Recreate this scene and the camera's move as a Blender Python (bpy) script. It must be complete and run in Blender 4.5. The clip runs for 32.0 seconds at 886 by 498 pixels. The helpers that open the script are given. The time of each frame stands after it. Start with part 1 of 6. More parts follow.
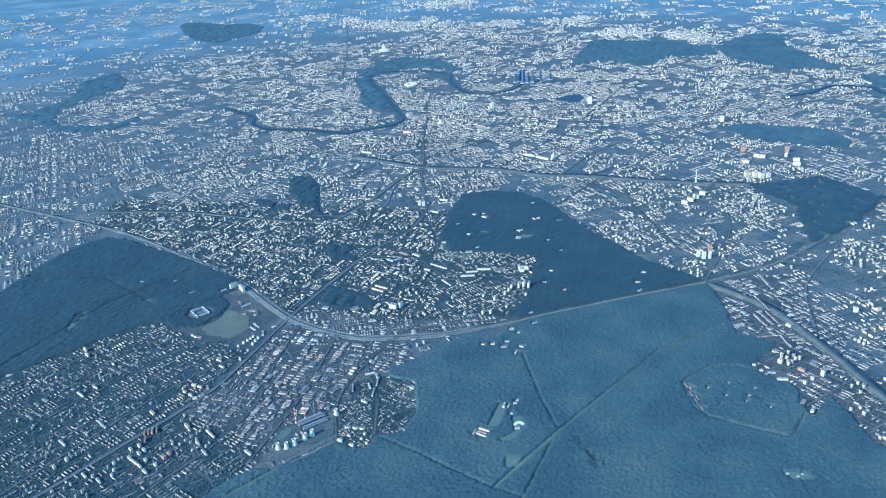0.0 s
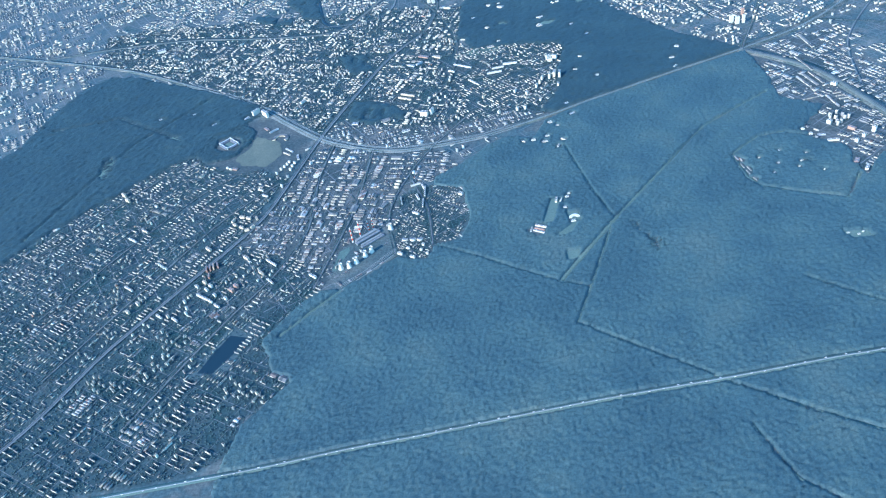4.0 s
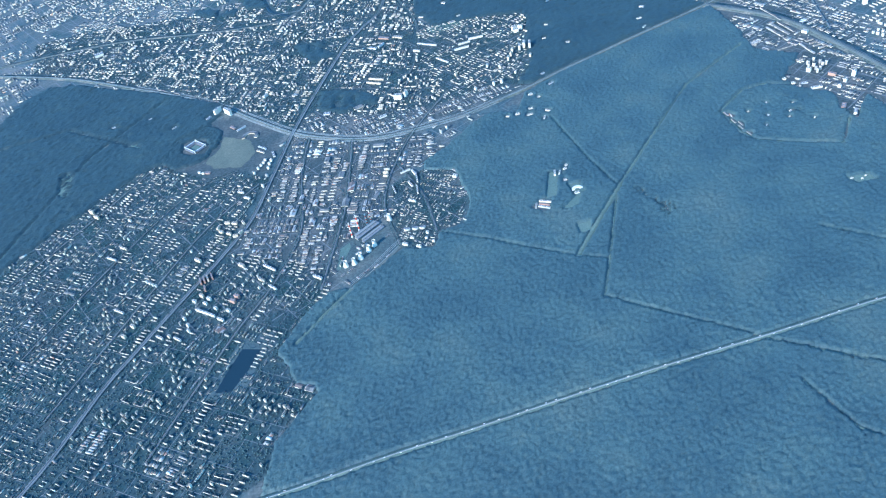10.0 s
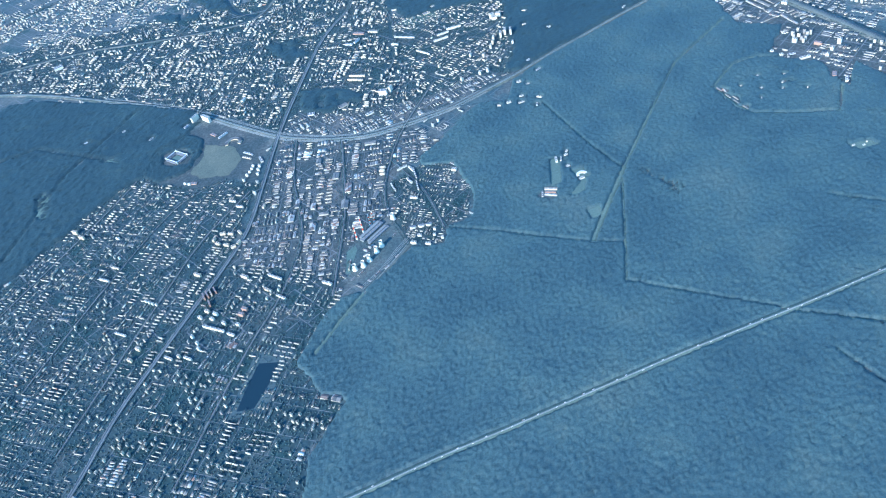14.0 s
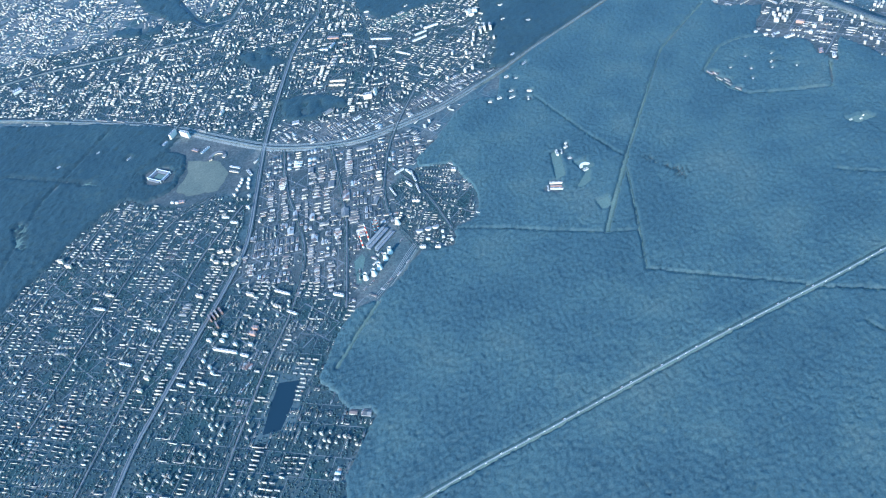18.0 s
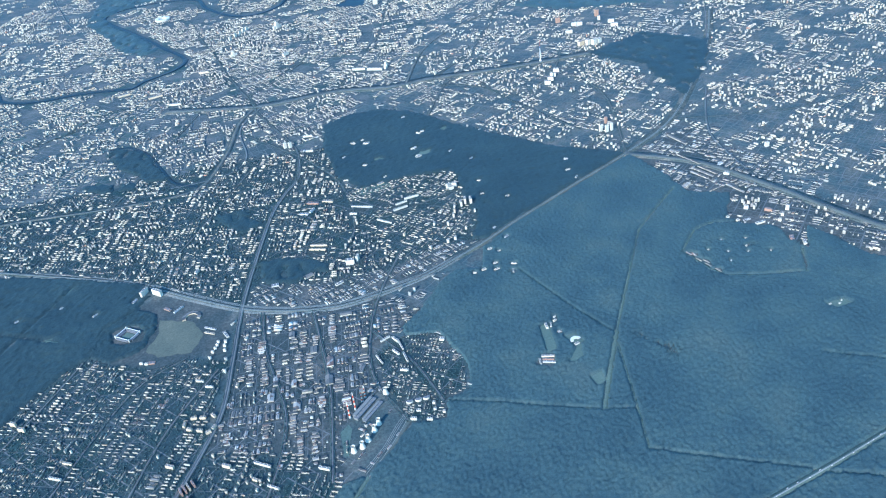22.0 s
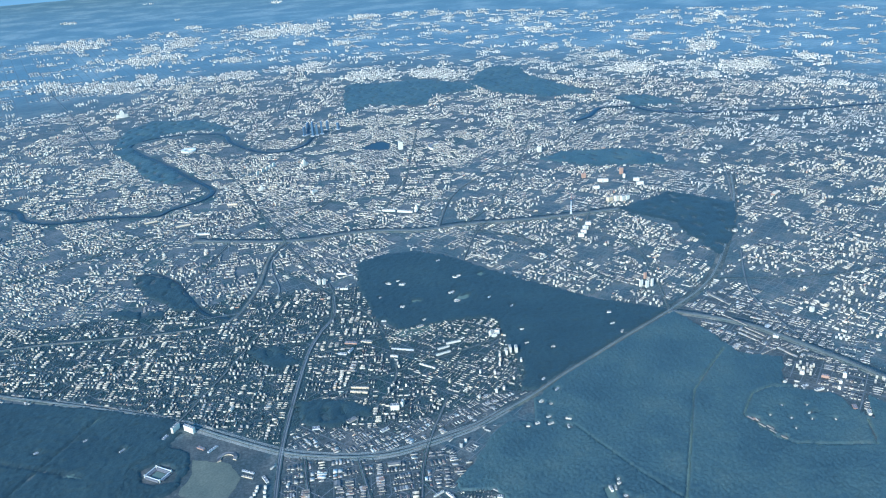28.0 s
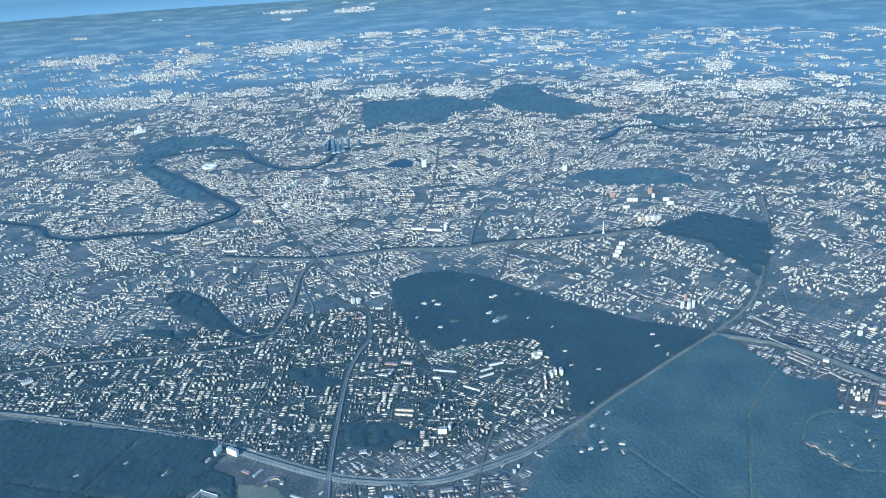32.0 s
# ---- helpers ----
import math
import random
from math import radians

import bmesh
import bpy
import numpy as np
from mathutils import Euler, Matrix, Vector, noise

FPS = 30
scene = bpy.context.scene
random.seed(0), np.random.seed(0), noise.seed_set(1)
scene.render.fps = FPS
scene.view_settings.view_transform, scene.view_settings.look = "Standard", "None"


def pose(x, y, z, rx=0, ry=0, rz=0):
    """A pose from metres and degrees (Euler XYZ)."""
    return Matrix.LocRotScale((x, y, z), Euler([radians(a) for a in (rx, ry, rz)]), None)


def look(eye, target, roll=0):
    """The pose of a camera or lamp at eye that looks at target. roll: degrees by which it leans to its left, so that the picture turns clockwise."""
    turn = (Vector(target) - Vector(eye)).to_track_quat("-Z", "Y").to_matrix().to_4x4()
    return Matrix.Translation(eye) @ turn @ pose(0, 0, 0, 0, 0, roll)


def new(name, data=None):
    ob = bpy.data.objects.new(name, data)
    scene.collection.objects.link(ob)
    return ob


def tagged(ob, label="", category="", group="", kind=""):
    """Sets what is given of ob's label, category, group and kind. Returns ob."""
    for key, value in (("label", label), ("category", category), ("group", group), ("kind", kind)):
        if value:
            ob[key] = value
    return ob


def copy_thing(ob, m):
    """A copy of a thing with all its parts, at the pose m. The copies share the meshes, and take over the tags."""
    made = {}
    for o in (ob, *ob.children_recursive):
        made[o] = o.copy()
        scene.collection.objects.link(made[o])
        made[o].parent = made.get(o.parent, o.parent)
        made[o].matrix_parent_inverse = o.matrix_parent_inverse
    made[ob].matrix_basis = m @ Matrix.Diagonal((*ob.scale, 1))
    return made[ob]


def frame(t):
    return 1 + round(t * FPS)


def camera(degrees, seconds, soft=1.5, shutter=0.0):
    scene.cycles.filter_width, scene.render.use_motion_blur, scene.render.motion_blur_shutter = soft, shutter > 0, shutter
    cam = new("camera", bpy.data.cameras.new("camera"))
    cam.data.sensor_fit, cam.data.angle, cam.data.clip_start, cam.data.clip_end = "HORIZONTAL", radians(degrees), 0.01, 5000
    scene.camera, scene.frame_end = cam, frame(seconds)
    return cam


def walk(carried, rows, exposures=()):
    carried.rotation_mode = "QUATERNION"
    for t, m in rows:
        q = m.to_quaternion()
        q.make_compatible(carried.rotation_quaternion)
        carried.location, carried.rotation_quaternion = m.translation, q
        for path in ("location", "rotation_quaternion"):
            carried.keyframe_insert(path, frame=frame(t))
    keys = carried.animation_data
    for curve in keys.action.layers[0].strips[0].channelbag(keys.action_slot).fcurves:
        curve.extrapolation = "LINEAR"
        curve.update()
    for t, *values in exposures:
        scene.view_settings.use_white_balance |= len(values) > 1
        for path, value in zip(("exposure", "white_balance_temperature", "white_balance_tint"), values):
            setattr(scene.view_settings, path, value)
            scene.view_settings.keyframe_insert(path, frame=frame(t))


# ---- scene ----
# ---- camera and walk ----
# The place is a model at about 1:14, so that a view over tens of kilometres fits the lens.
cam = camera(57.26, 32.0, soft=1.15)
PATH = [
    (0.0, (196.79, -547.42, 303.87), (150.17, -184.91, 141.35), -3.06),
    (1.0, (189.24, -545.88, 304.21), (140.06, -194.29, 119.93), -4.81),
    (2.0, (181.60, -544.15, 304.58), (130.49, -206.59, 96.15), -7.16),
    (3.0, (173.87, -542.24, 304.95), (122.26, -218.62, 75.60), -9.24),
    (4.0, (166.08, -540.15, 305.35), (115.61, -228.76, 59.40), -11.03),
    (4.5, (162.15, -539.04, 305.55), (113.42, -231.37, 54.62), -11.55),
    (6.5, (146.30, -534.18, 306.36), (109.05, -229.91, 49.40), -12.29),
    (7.0, (142.31, -532.86, 306.57), (108.42, -228.09, 49.74), -12.34),
    (8.0, (134.29, -530.11, 306.99), (106.73, -224.96, 49.84), -12.43),
    (9.0, (126.22, -527.20, 307.41), (104.30, -222.61, 49.06), -12.82),
    (10.0, (118.13, -524.13, 307.82), (101.72, -220.72, 47.69), -13.10),
    (11.0, (110.02, -520.93, 308.23), (98.71, -219.06, 46.03), -13.51),
    (12.0, (101.89, -517.58, 308.64), (96.34, -217.40, 44.32), -13.79),
    (13.0, (93.74, -514.09, 309.03), (93.75, -215.35, 43.04), -14.16),
    (14.0, (85.60, -510.47, 309.42), (91.44, -213.02, 42.03), -14.49),
    (14.5, (81.53, -508.61, 309.60), (90.29, -211.90, 41.48), -14.64),
    (16.5, (65.28, -500.86, 310.31), (85.41, -207.15, 39.51), -15.18),
    (17.0, (61.23, -498.85, 310.48), (84.44, -205.93, 39.07), -15.36),
    (18.0, (53.15, -494.74, 310.79), (82.76, -203.05, 38.68), -15.45),
    (19.0, (45.10, -490.52, 311.08), (84.71, -195.94, 43.39), -14.71),
    (20.0, (37.10, -486.19, 311.34), (92.12, -182.42, 56.99), -12.67),
    (21.0, (29.14, -481.77, 311.57), (101.16, -165.78, 77.13), -10.22),
    (22.0, (21.24, -477.24, 311.78), (107.72, -150.21, 98.30), -7.93),
    (23.0, (13.40, -472.62, 311.95), (112.67, -134.34, 122.97), -5.84),
    (24.0, (5.62, -467.92, 312.08), (112.03, -123.21, 139.29), -4.73),
    (25.0, (-2.07, -463.13, 312.17), (106.40, -115.71, 146.24), -4.36),
    (25.5, (-5.88, -460.70, 312.21), (102.82, -112.00, 149.14), -4.18),
    (27.5, (-20.92, -450.82, 312.23), (90.89, -99.25, 157.63), -3.47),
    (28.0, (-24.62, -448.30, 312.20), (87.72, -96.00, 159.68), -3.33),
    (29.0, (-31.93, -443.22, 312.12), (81.22, -90.12, 162.06), -3.26),
    (30.0, (-39.13, -438.08, 311.98), (73.89, -84.06, 164.00), -3.10),
    (31.0, (-46.21, -432.88, 311.80), (67.40, -78.15, 165.99), -2.90),
    (32.0, (-53.17, -427.63, 311.55), (60.73, -72.49, 166.98), -2.84),
]
EXPOSURES = [(0.0, 1.06, 4900, 8), (1.0, 1.28, 4920, 8), (2.0, 1.27, 4950, 9), (3.0, 1.27, 4930, 10), (4.0, 1.43, 4920, 10), (13.0, 1.45, 4920, 10), (18.0, 1.46, 4960, 10), (21.0, 1.28, 5090, 10), (24.0, 1.03, 5090, 8), (32.0, 1.0, 5090, 7)]
walk(cam, [(t, look(e, g, r)) for t, e, g, r in PATH], EXPOSURES)

# ---- light ----
SUN_FROM = Vector((-0.75, -0.65, 0.56)).normalized()
SUN_ELEV = math.asin(SUN_FROM.z)
SUN_ROT = math.atan2(SUN_FROM.x, SUN_FROM.y)
world = bpy.data.worlds.new("world")
scene.world = world
world.use_nodes = True
wn = world.node_tree.nodes
sky = wn.new("ShaderNodeTexSky")
sky.sky_type = "NISHITA"
sky.sun_disc = False
sky.sun_elevation = SUN_ELEV
sky.sun_rotation = SUN_ROT
sky.altitude = 300
sky.air_density = 1.4
sky.dust_density = 0.3
sky.ozone_density = 3.0
wn["Background"].inputs["Strength"].default_value = 0.15
tint = wn.new("ShaderNodeMix")
tint.data_type, tint.blend_type = "RGBA", "MULTIPLY"
tint.inputs["Factor"].default_value = 1.0
tint.inputs["B"].default_value = (0.5, 0.82, 1.0, 1)
world.node_tree.links.new(sky.outputs[0], tint.inputs["A"])
world.node_tree.links.new(tint.outputs["Result"], wn["Background"].inputs["Color"])
sun_data = bpy.data.lights.new("sun", "SUN")
sun_data.energy, sun_data.angle, sun_data.color = 2.9, radians(0.53), (1.0, 0.91, 0.76)
sun = new("sun", sun_data)
sun.matrix_world = look((0, 0, 900), Vector((0, 0, 900)) - SUN_FROM)


# ---- materials ----
def material(name, rough=0.8, metal=0.0, spec=0.4):
    m = bpy.data.materials.new(name)
    m.use_nodes = True
    b = m.node_tree.nodes["Principled BSDF"]
    b.inputs["Roughness"].default_value = rough
    b.inputs["Metallic"].default_value = metal
    b.inputs["Specular IOR Level"].default_value = spec
    return m, m.node_tree.nodes, m.node_tree.links, b


def noise_tex(nodes, links, scale, detail=4.0, rough=0.55, distort=0.0, coord=None):
    if coord is None:
        coord = nodes.new("ShaderNodeNewGeometry").outputs["Position"]
    n = nodes.new("ShaderNodeTexNoise")
    n.inputs["Scale"].default_value = scale
    n.inputs["Detail"].default_value = detail
    n.inputs["Roughness"].default_value = rough
    n.inputs["Distortion"].default_value = distort
    links.new(coord, n.inputs["Vector"])
    return n.outputs["Fac"]


def ramp(nodes, links, fac, stops, constant=False):
    r = nodes.new("ShaderNodeValToRGB")
    e = r.color_ramp
    e.interpolation = "CONSTANT" if constant else "LINEAR"
    while len(e.elements) < len(stops):
        e.elements.new(0.5)
    for el, (p, c) in zip(e.elements, stops):
        el.position, el.color = p, (*c, 1)
    links.new(fac, r.inputs["Fac"])
    return r.outputs["Color"]


def mix(nodes, links, fac, a, b, mode="MIX"):
    m = nodes.new("ShaderNodeMix")
    m.data_type, m.blend_type = "RGBA", mode
    for sock, v in ((m.inputs["Factor"], fac), (m.inputs["A"], a), (m.inputs["B"], b)):
        if isinstance(v, bpy.types.NodeSocket):
            links.new(v, sock)
        else:
            sock.default_value = v if isinstance(v, float) else (*v, 1)
    return m.outputs["Result"]


def bump(nodes, links, b, height, strength, dist):
    n = nodes.new("ShaderNodeBump")
    n.inputs["Strength"].default_value, n.inputs["Distance"].default_value = strength, dist
    links.new(height, n.inputs["Height"])
    links.new(n.outputs["Normal"], b.inputs["Normal"])


def two_scale(name, stops_a, stops_b, sa, sb, fac=0.5, rough=0.8, spec=0.3, relief=0.0, relief_dist=0.3):
    """Colour that varies at a large and at a small scale. Relief shares the fine noise, so its hollows are darker."""
    m, n, l, b = material(name, rough, 0, spec)
    a = ramp(n, l, noise_tex(n, l, sa), stops_a)
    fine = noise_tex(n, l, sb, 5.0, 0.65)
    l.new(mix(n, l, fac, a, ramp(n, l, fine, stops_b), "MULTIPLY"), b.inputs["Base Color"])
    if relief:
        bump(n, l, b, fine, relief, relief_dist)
    return m


def land(name):
    """Open country, city ground, works yards and the dense centre, told apart by the land use and distance stored in
    the ground sheet. Haze is put into the country and outer colours.
    """
    m, n, l, b = material(name, 0.5, 0, 0.45)
    fine = noise_tex(n, l, 0.5, 5.0, 0.65)
    mid = noise_tex(n, l, 0.03)
    # country painted paler and bluer, standing in for haze over the far plain
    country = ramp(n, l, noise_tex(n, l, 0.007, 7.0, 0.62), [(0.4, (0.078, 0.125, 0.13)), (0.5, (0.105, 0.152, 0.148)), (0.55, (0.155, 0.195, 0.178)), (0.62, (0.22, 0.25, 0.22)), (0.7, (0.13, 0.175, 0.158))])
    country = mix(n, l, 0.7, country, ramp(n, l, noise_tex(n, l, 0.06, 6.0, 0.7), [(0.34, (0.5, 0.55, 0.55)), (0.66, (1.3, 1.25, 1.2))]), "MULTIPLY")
    specks = ramp(n, l, fine, [(0.38, (0.5, 0.55, 0.55)), (0.6, (1, 1, 1)), (0.72, (1.6, 1.5, 1.45))])
    estate = mix(n, l, 1.0, ramp(n, l, mid, [(0.35, (0.03, 0.055, 0.058)), (0.55, (0.043, 0.07, 0.068)), (0.7, (0.075, 0.092, 0.084))]), specks, "MULTIPLY")
    # outer repeats the estate ground in lighter colours, painted haze on distant districts
    outer = mix(n, l, 1.0, ramp(n, l, mid, [(0.35, (0.055, 0.088, 0.09)), (0.55, (0.08, 0.112, 0.106)), (0.7, (0.13, 0.145, 0.125))]), specks, "MULTIPLY")
    yards = mix(n, l, 1.0, ramp(n, l, mid, [(0.35, (0.045, 0.062, 0.058)), (0.52, (0.07, 0.08, 0.072)), (0.7, (0.14, 0.128, 0.105))]), specks, "MULTIPLY")
    centre = mix(n, l, 1.0, ramp(n, l, mid, [(0.35, (0.06, 0.085, 0.08)), (0.5, (0.095, 0.108, 0.098)), (0.7, (0.17, 0.165, 0.14))]), specks, "MULTIPLY")
    squares = ramp(n, l, noise_tex(n, l, 0.035, 3.0, 0.6), [(0.4, (0.55, 0.8, 0.76)), (0.48, (1, 1, 1))])
    centre = mix(n, l, 1.0, centre, squares, "MULTIPLY")
    estate = mix(n, l, 1.0, estate, squares, "MULTIPLY")
    bare = ramp(n, l, noise_tex(n, l, 0.018, 5.0, 0.6), [(0.57, (0, 0, 0)), (0.61, (0.75, 0.75, 0.75))])
    estate = mix(n, l, bare, estate, yards)
    lots = ramp(n, l, noise_tex(n, l, 0.05, 6.0, 0.62), [(0.47, (0, 0, 0)), (0.56, (0.8, 0.8, 0.8))])
    waste = mix(n, l, 1.0, ramp(n, l, mid, [(0.35, (0.1, 0.105, 0.092)), (0.55, (0.15, 0.145, 0.12)), (0.7, (0.21, 0.19, 0.15))]), specks, "MULTIPLY")
    outer = mix(n, l, lots, outer, waste)
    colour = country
    for key, paint in (("outer", outer), ("estate", estate), ("yard", yards), ("centre", centre)):
        a = n.new("ShaderNodeAttribute")
        a.attribute_name = key
        colour = mix(n, l, a.outputs["Fac"], colour, paint)
    l.new(colour, b.inputs["Base Color"])
    town = n.new("ShaderNodeAttribute")
    town.attribute_name = "built"
    rough = n.new("ShaderNodeMapRange")
    rough.inputs["To Min"].default_value, rough.inputs["To Max"].default_value = 0.42, 0.75
    l.new(town.outputs["Fac"], rough.inputs["Value"])
    l.new(rough.outputs["Result"], b.inputs["Roughness"])
    return m


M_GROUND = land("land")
M_YARD = two_scale("industrial_yard",
                   [(0.35, (0.07, 0.095, 0.088)), (0.52, (0.1, 0.12, 0.105)), (0.7, (0.15, 0.15, 0.125))],
                   [(0.35, (0.5, 0.52, 0.55)), (0.7, (1.2, 1.2, 1.2))], 0.05, 0.7, 1.0, 0.7, 0.3)
# lighter and bluer than the park canopy: haze over the forest put into colour
M_CANOPY = two_scale("hazed_canopy",
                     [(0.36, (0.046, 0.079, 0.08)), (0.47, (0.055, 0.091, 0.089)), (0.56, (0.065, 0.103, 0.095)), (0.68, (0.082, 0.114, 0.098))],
                     # fine stops: shade between crowns painted into the hollows of the relief
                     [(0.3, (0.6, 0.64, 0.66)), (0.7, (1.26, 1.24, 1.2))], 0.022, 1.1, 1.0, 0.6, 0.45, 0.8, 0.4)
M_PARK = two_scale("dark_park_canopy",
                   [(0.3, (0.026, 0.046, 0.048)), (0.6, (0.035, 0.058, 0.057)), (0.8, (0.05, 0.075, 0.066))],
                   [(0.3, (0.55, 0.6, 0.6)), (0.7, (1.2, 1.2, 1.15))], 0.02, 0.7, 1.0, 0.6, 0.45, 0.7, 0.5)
M_CROWN = two_scale("street_tree",
                    [(0.3, (0.045, 0.08, 0.085)), (0.7, (0.075, 0.115, 0.105))],
                    [(0.3, (0.6, 0.6, 0.6)), (0.7, (1.15, 1.15, 1.1))], 0.04, 1.4, 1.0, 0.75, 0.3, 0.5, 0.3)
M_GRASS = two_scale("clearing_grass",
                    [(0.35, (0.1, 0.145, 0.118)), (0.65, (0.14, 0.185, 0.14))],
                    [(0.3, (0.7, 0.7, 0.7)), (0.7, (1.1, 1.1, 1.1))], 0.04, 0.8, 1.0, 0.8, 0.3, 0.3)
M_FIELD = two_scale("vacant_field",
                    [(0.35, (0.115, 0.13, 0.1)), (0.65, (0.16, 0.165, 0.12))],
                    [(0.3, (0.7, 0.7, 0.7)), (0.7, (1.1, 1.1, 1.1))], 0.05, 0.7, 1.0, 0.85, 0.2)
M_URBAN_STRIP = two_scale("planted_strip",
                          [(0.35, (0.06, 0.09, 0.092)), (0.65, (0.1, 0.125, 0.115))],
                          [(0.3, (0.6, 0.6, 0.6)), (0.7, (1.15, 1.15, 1.15))], 0.06, 1.0, 1.0, 0.8, 0.3)
M_PALE_ROAD = two_scale("pale_concrete_road",
                        [(0.3, (0.24, 0.25, 0.22)), (0.7, (0.33, 0.335, 0.295))],
                        [(0.3, (0.8, 0.8, 0.8)), (0.7, (1.1, 1.1, 1.1))], 0.05, 1.5, 1.0, 0.7, 0.3)
M_RAILSIDE = two_scale("railway_land",
                       [(0.35, (0.06, 0.085, 0.075)), (0.5, (0.105, 0.115, 0.098)), (0.65, (0.2, 0.18, 0.145))],
                       [(0.38, (0.45, 0.5, 0.5)), (0.62, (1.35, 1.3, 1.25))], 0.09, 0.6, 1.0, 0.8, 0.3)
M_ASPHALT = two_scale("road_asphalt",
                      [(0.3, (0.12, 0.125, 0.12)), (0.7, (0.18, 0.18, 0.17))],
                      [(0.3, (0.8, 0.8, 0.8)), (0.7, (1.1, 1.1, 1.1))], 0.05, 1.5, 1.0, 0.7, 0.3)
M_BALLAST = two_scale("railway_ballast",
                      [(0.3, (0.09, 0.112, 0.1)), (0.7, (0.15, 0.165, 0.14))],
                      [(0.3, (0.6, 0.6, 0.6)), (0.7, (1.2, 1.2, 1.2))], 0.08, 2.0, 1.0, 0.85, 0.2)


def island_material(name, stops, rough=0.75, by_object=False):
    m, n, l, b = material(name, rough, 0, 0.3)
    pick = n.new("ShaderNodeObjectInfo").outputs["Random"] if by_object else n.new("ShaderNodeNewGeometry").outputs["Random Per Island"]
    near = n.new("ShaderNodeMapRange")
    near.inputs["From Min"].default_value, near.inputs["From Max"].default_value = 0.34, 0.66
    l.new(noise_tex(n, l, 0.07, 2.0, 0.5), near.inputs["Value"])
    blend = n.new("ShaderNodeMix")
    blend.inputs["Factor"].default_value = 0.5
    l.new(pick, blend.inputs["A"])
    l.new(near.outputs["Result"], blend.inputs["B"])
    c = ramp(n, l, blend.outputs["Result"], stops, True)
    grime = ramp(n, l, noise_tex(n, l, 1.8, 5.0, 0.7), [(0.3, (0.72, 0.72, 0.72)), (0.65, (1, 1, 1))])
    l.new(mix(n, l, 0.8, c, grime, "MULTIPLY"), b.inputs["Base Color"])
    return m


WALLS = [(0.0, (0.74, 0.63, 0.44)), (0.1, (0.40, 0.35, 0.26)), (0.26, (0.56, 0.48, 0.35)), (0.40, (0.31, 0.28, 0.24)), (0.52, (0.65, 0.56, 0.39)),
         (0.62, (0.45, 0.39, 0.30)), (0.74, (0.82, 0.76, 0.56)), (0.84, (0.60, 0.45, 0.28)), (0.9, (0.43, 0.24, 0.15)), (0.93, (0.25, 0.25, 0.24))]
ROOFS = [(0.0, (0.053, 0.056, 0.056)), (0.3, (0.074, 0.074, 0.071)), (0.5, (0.043, 0.043, 0.043)), (0.65, (0.099, 0.096, 0.090)),
         (0.8, (0.099, 0.068, 0.053)), (0.88, (0.186, 0.180, 0.161)), (0.95, (0.062, 0.081, 0.074))]
SHEDS = [(0.0, (0.13, 0.13, 0.12)), (0.2, (0.2, 0.185, 0.16)), (0.36, (0.08, 0.085, 0.082)), (0.52, (0.19, 0.14, 0.11)),
         (0.6, (0.38, 0.35, 0.3)), (0.72, (0.24, 0.14, 0.1)), (0.78, (0.12, 0.15, 0.15)), (0.84, (0.7, 0.65, 0.55))]
TOWN_ROOFS = [(0.0, (0.09, 0.1, 0.095)), (0.25, (0.14, 0.14, 0.13)), (0.45, (0.065, 0.07, 0.07)), (0.6, (0.19, 0.18, 0.165)),
              (0.75, (0.16, 0.11, 0.085)), (0.88, (0.3, 0.29, 0.26)), (0.94, (0.11, 0.14, 0.125))]
M_FAR_WALL = island_material("far_facade", [(0.0, (0.6, 0.54, 0.42)), (0.3, (0.4, 0.37, 0.3)), (0.6, (0.68, 0.61, 0.48)), (0.8, (0.34, 0.31, 0.26))])
M_WALL = island_material("facade", WALLS, 0.7)
M_ROOF = island_material("flat_roof", ROOFS, 0.8)
M_TOWN_ROOF = island_material("town_roof", TOWN_ROOFS, 0.75)
M_SHED = island_material("shed_roof", SHEDS, 0.6)
M_WALL_T = island_material("facade_paint", WALLS, 0.7, True)
M_ROOF_T = island_material("roof_felt", ROOFS, 0.8, True)
M_SHED_T = island_material("sheet_roof", SHEDS, 0.55, True)

M_WATER, wn_, wl_, wb_ = material("still_water", 0.4, 0, 0.14)
wb_.inputs["Base Color"].default_value = (0.016, 0.032, 0.042, 1)
bump(wn_, wl_, wb_, noise_tex(wn_, wl_, 1.5), 0.05, 0.1)


# ---- mesh helpers ----
def tag(ob, label, category, group="", kind=""):
    return tagged(ob, label, category, group, kind)


def arrays_mesh(name, verts, faces, mats, slots=None, smooth=False):
    """A mesh of quads or triangles from arrays."""
    verts = np.asarray(verts, np.float32).reshape(-1, 3)
    faces = np.asarray(faces, np.int32)
    k = faces.shape[1]
    me = bpy.data.meshes.new(name)
    me.vertices.add(len(verts))
    me.vertices.foreach_set("co", verts.ravel())
    me.loops.add(faces.size)
    me.loops.foreach_set("vertex_index", faces.ravel())
    me.polygons.add(len(faces))
    me.polygons.foreach_set("loop_start", np.arange(0, faces.size, k, dtype=np.int32))
    if slots is not None:
        me.polygons.foreach_set("material_index", np.asarray(slots, np.int32))
    for m in mats:
        me.materials.append(m)
    me.update(calc_edges=True)
    if smooth:
        me.polygons.foreach_set("use_smooth", np.ones(len(faces), bool))
    return me


def part(name, bm, mat, parent, label=""):
    me = bpy.data.meshes.new(name)
    bm.to_mesh(me)
    bm.free()
    me.materials.append(mat)
    ob = new(name, me)
    ob.parent = parent
    if label:
        ob["label"] = label
    return ob


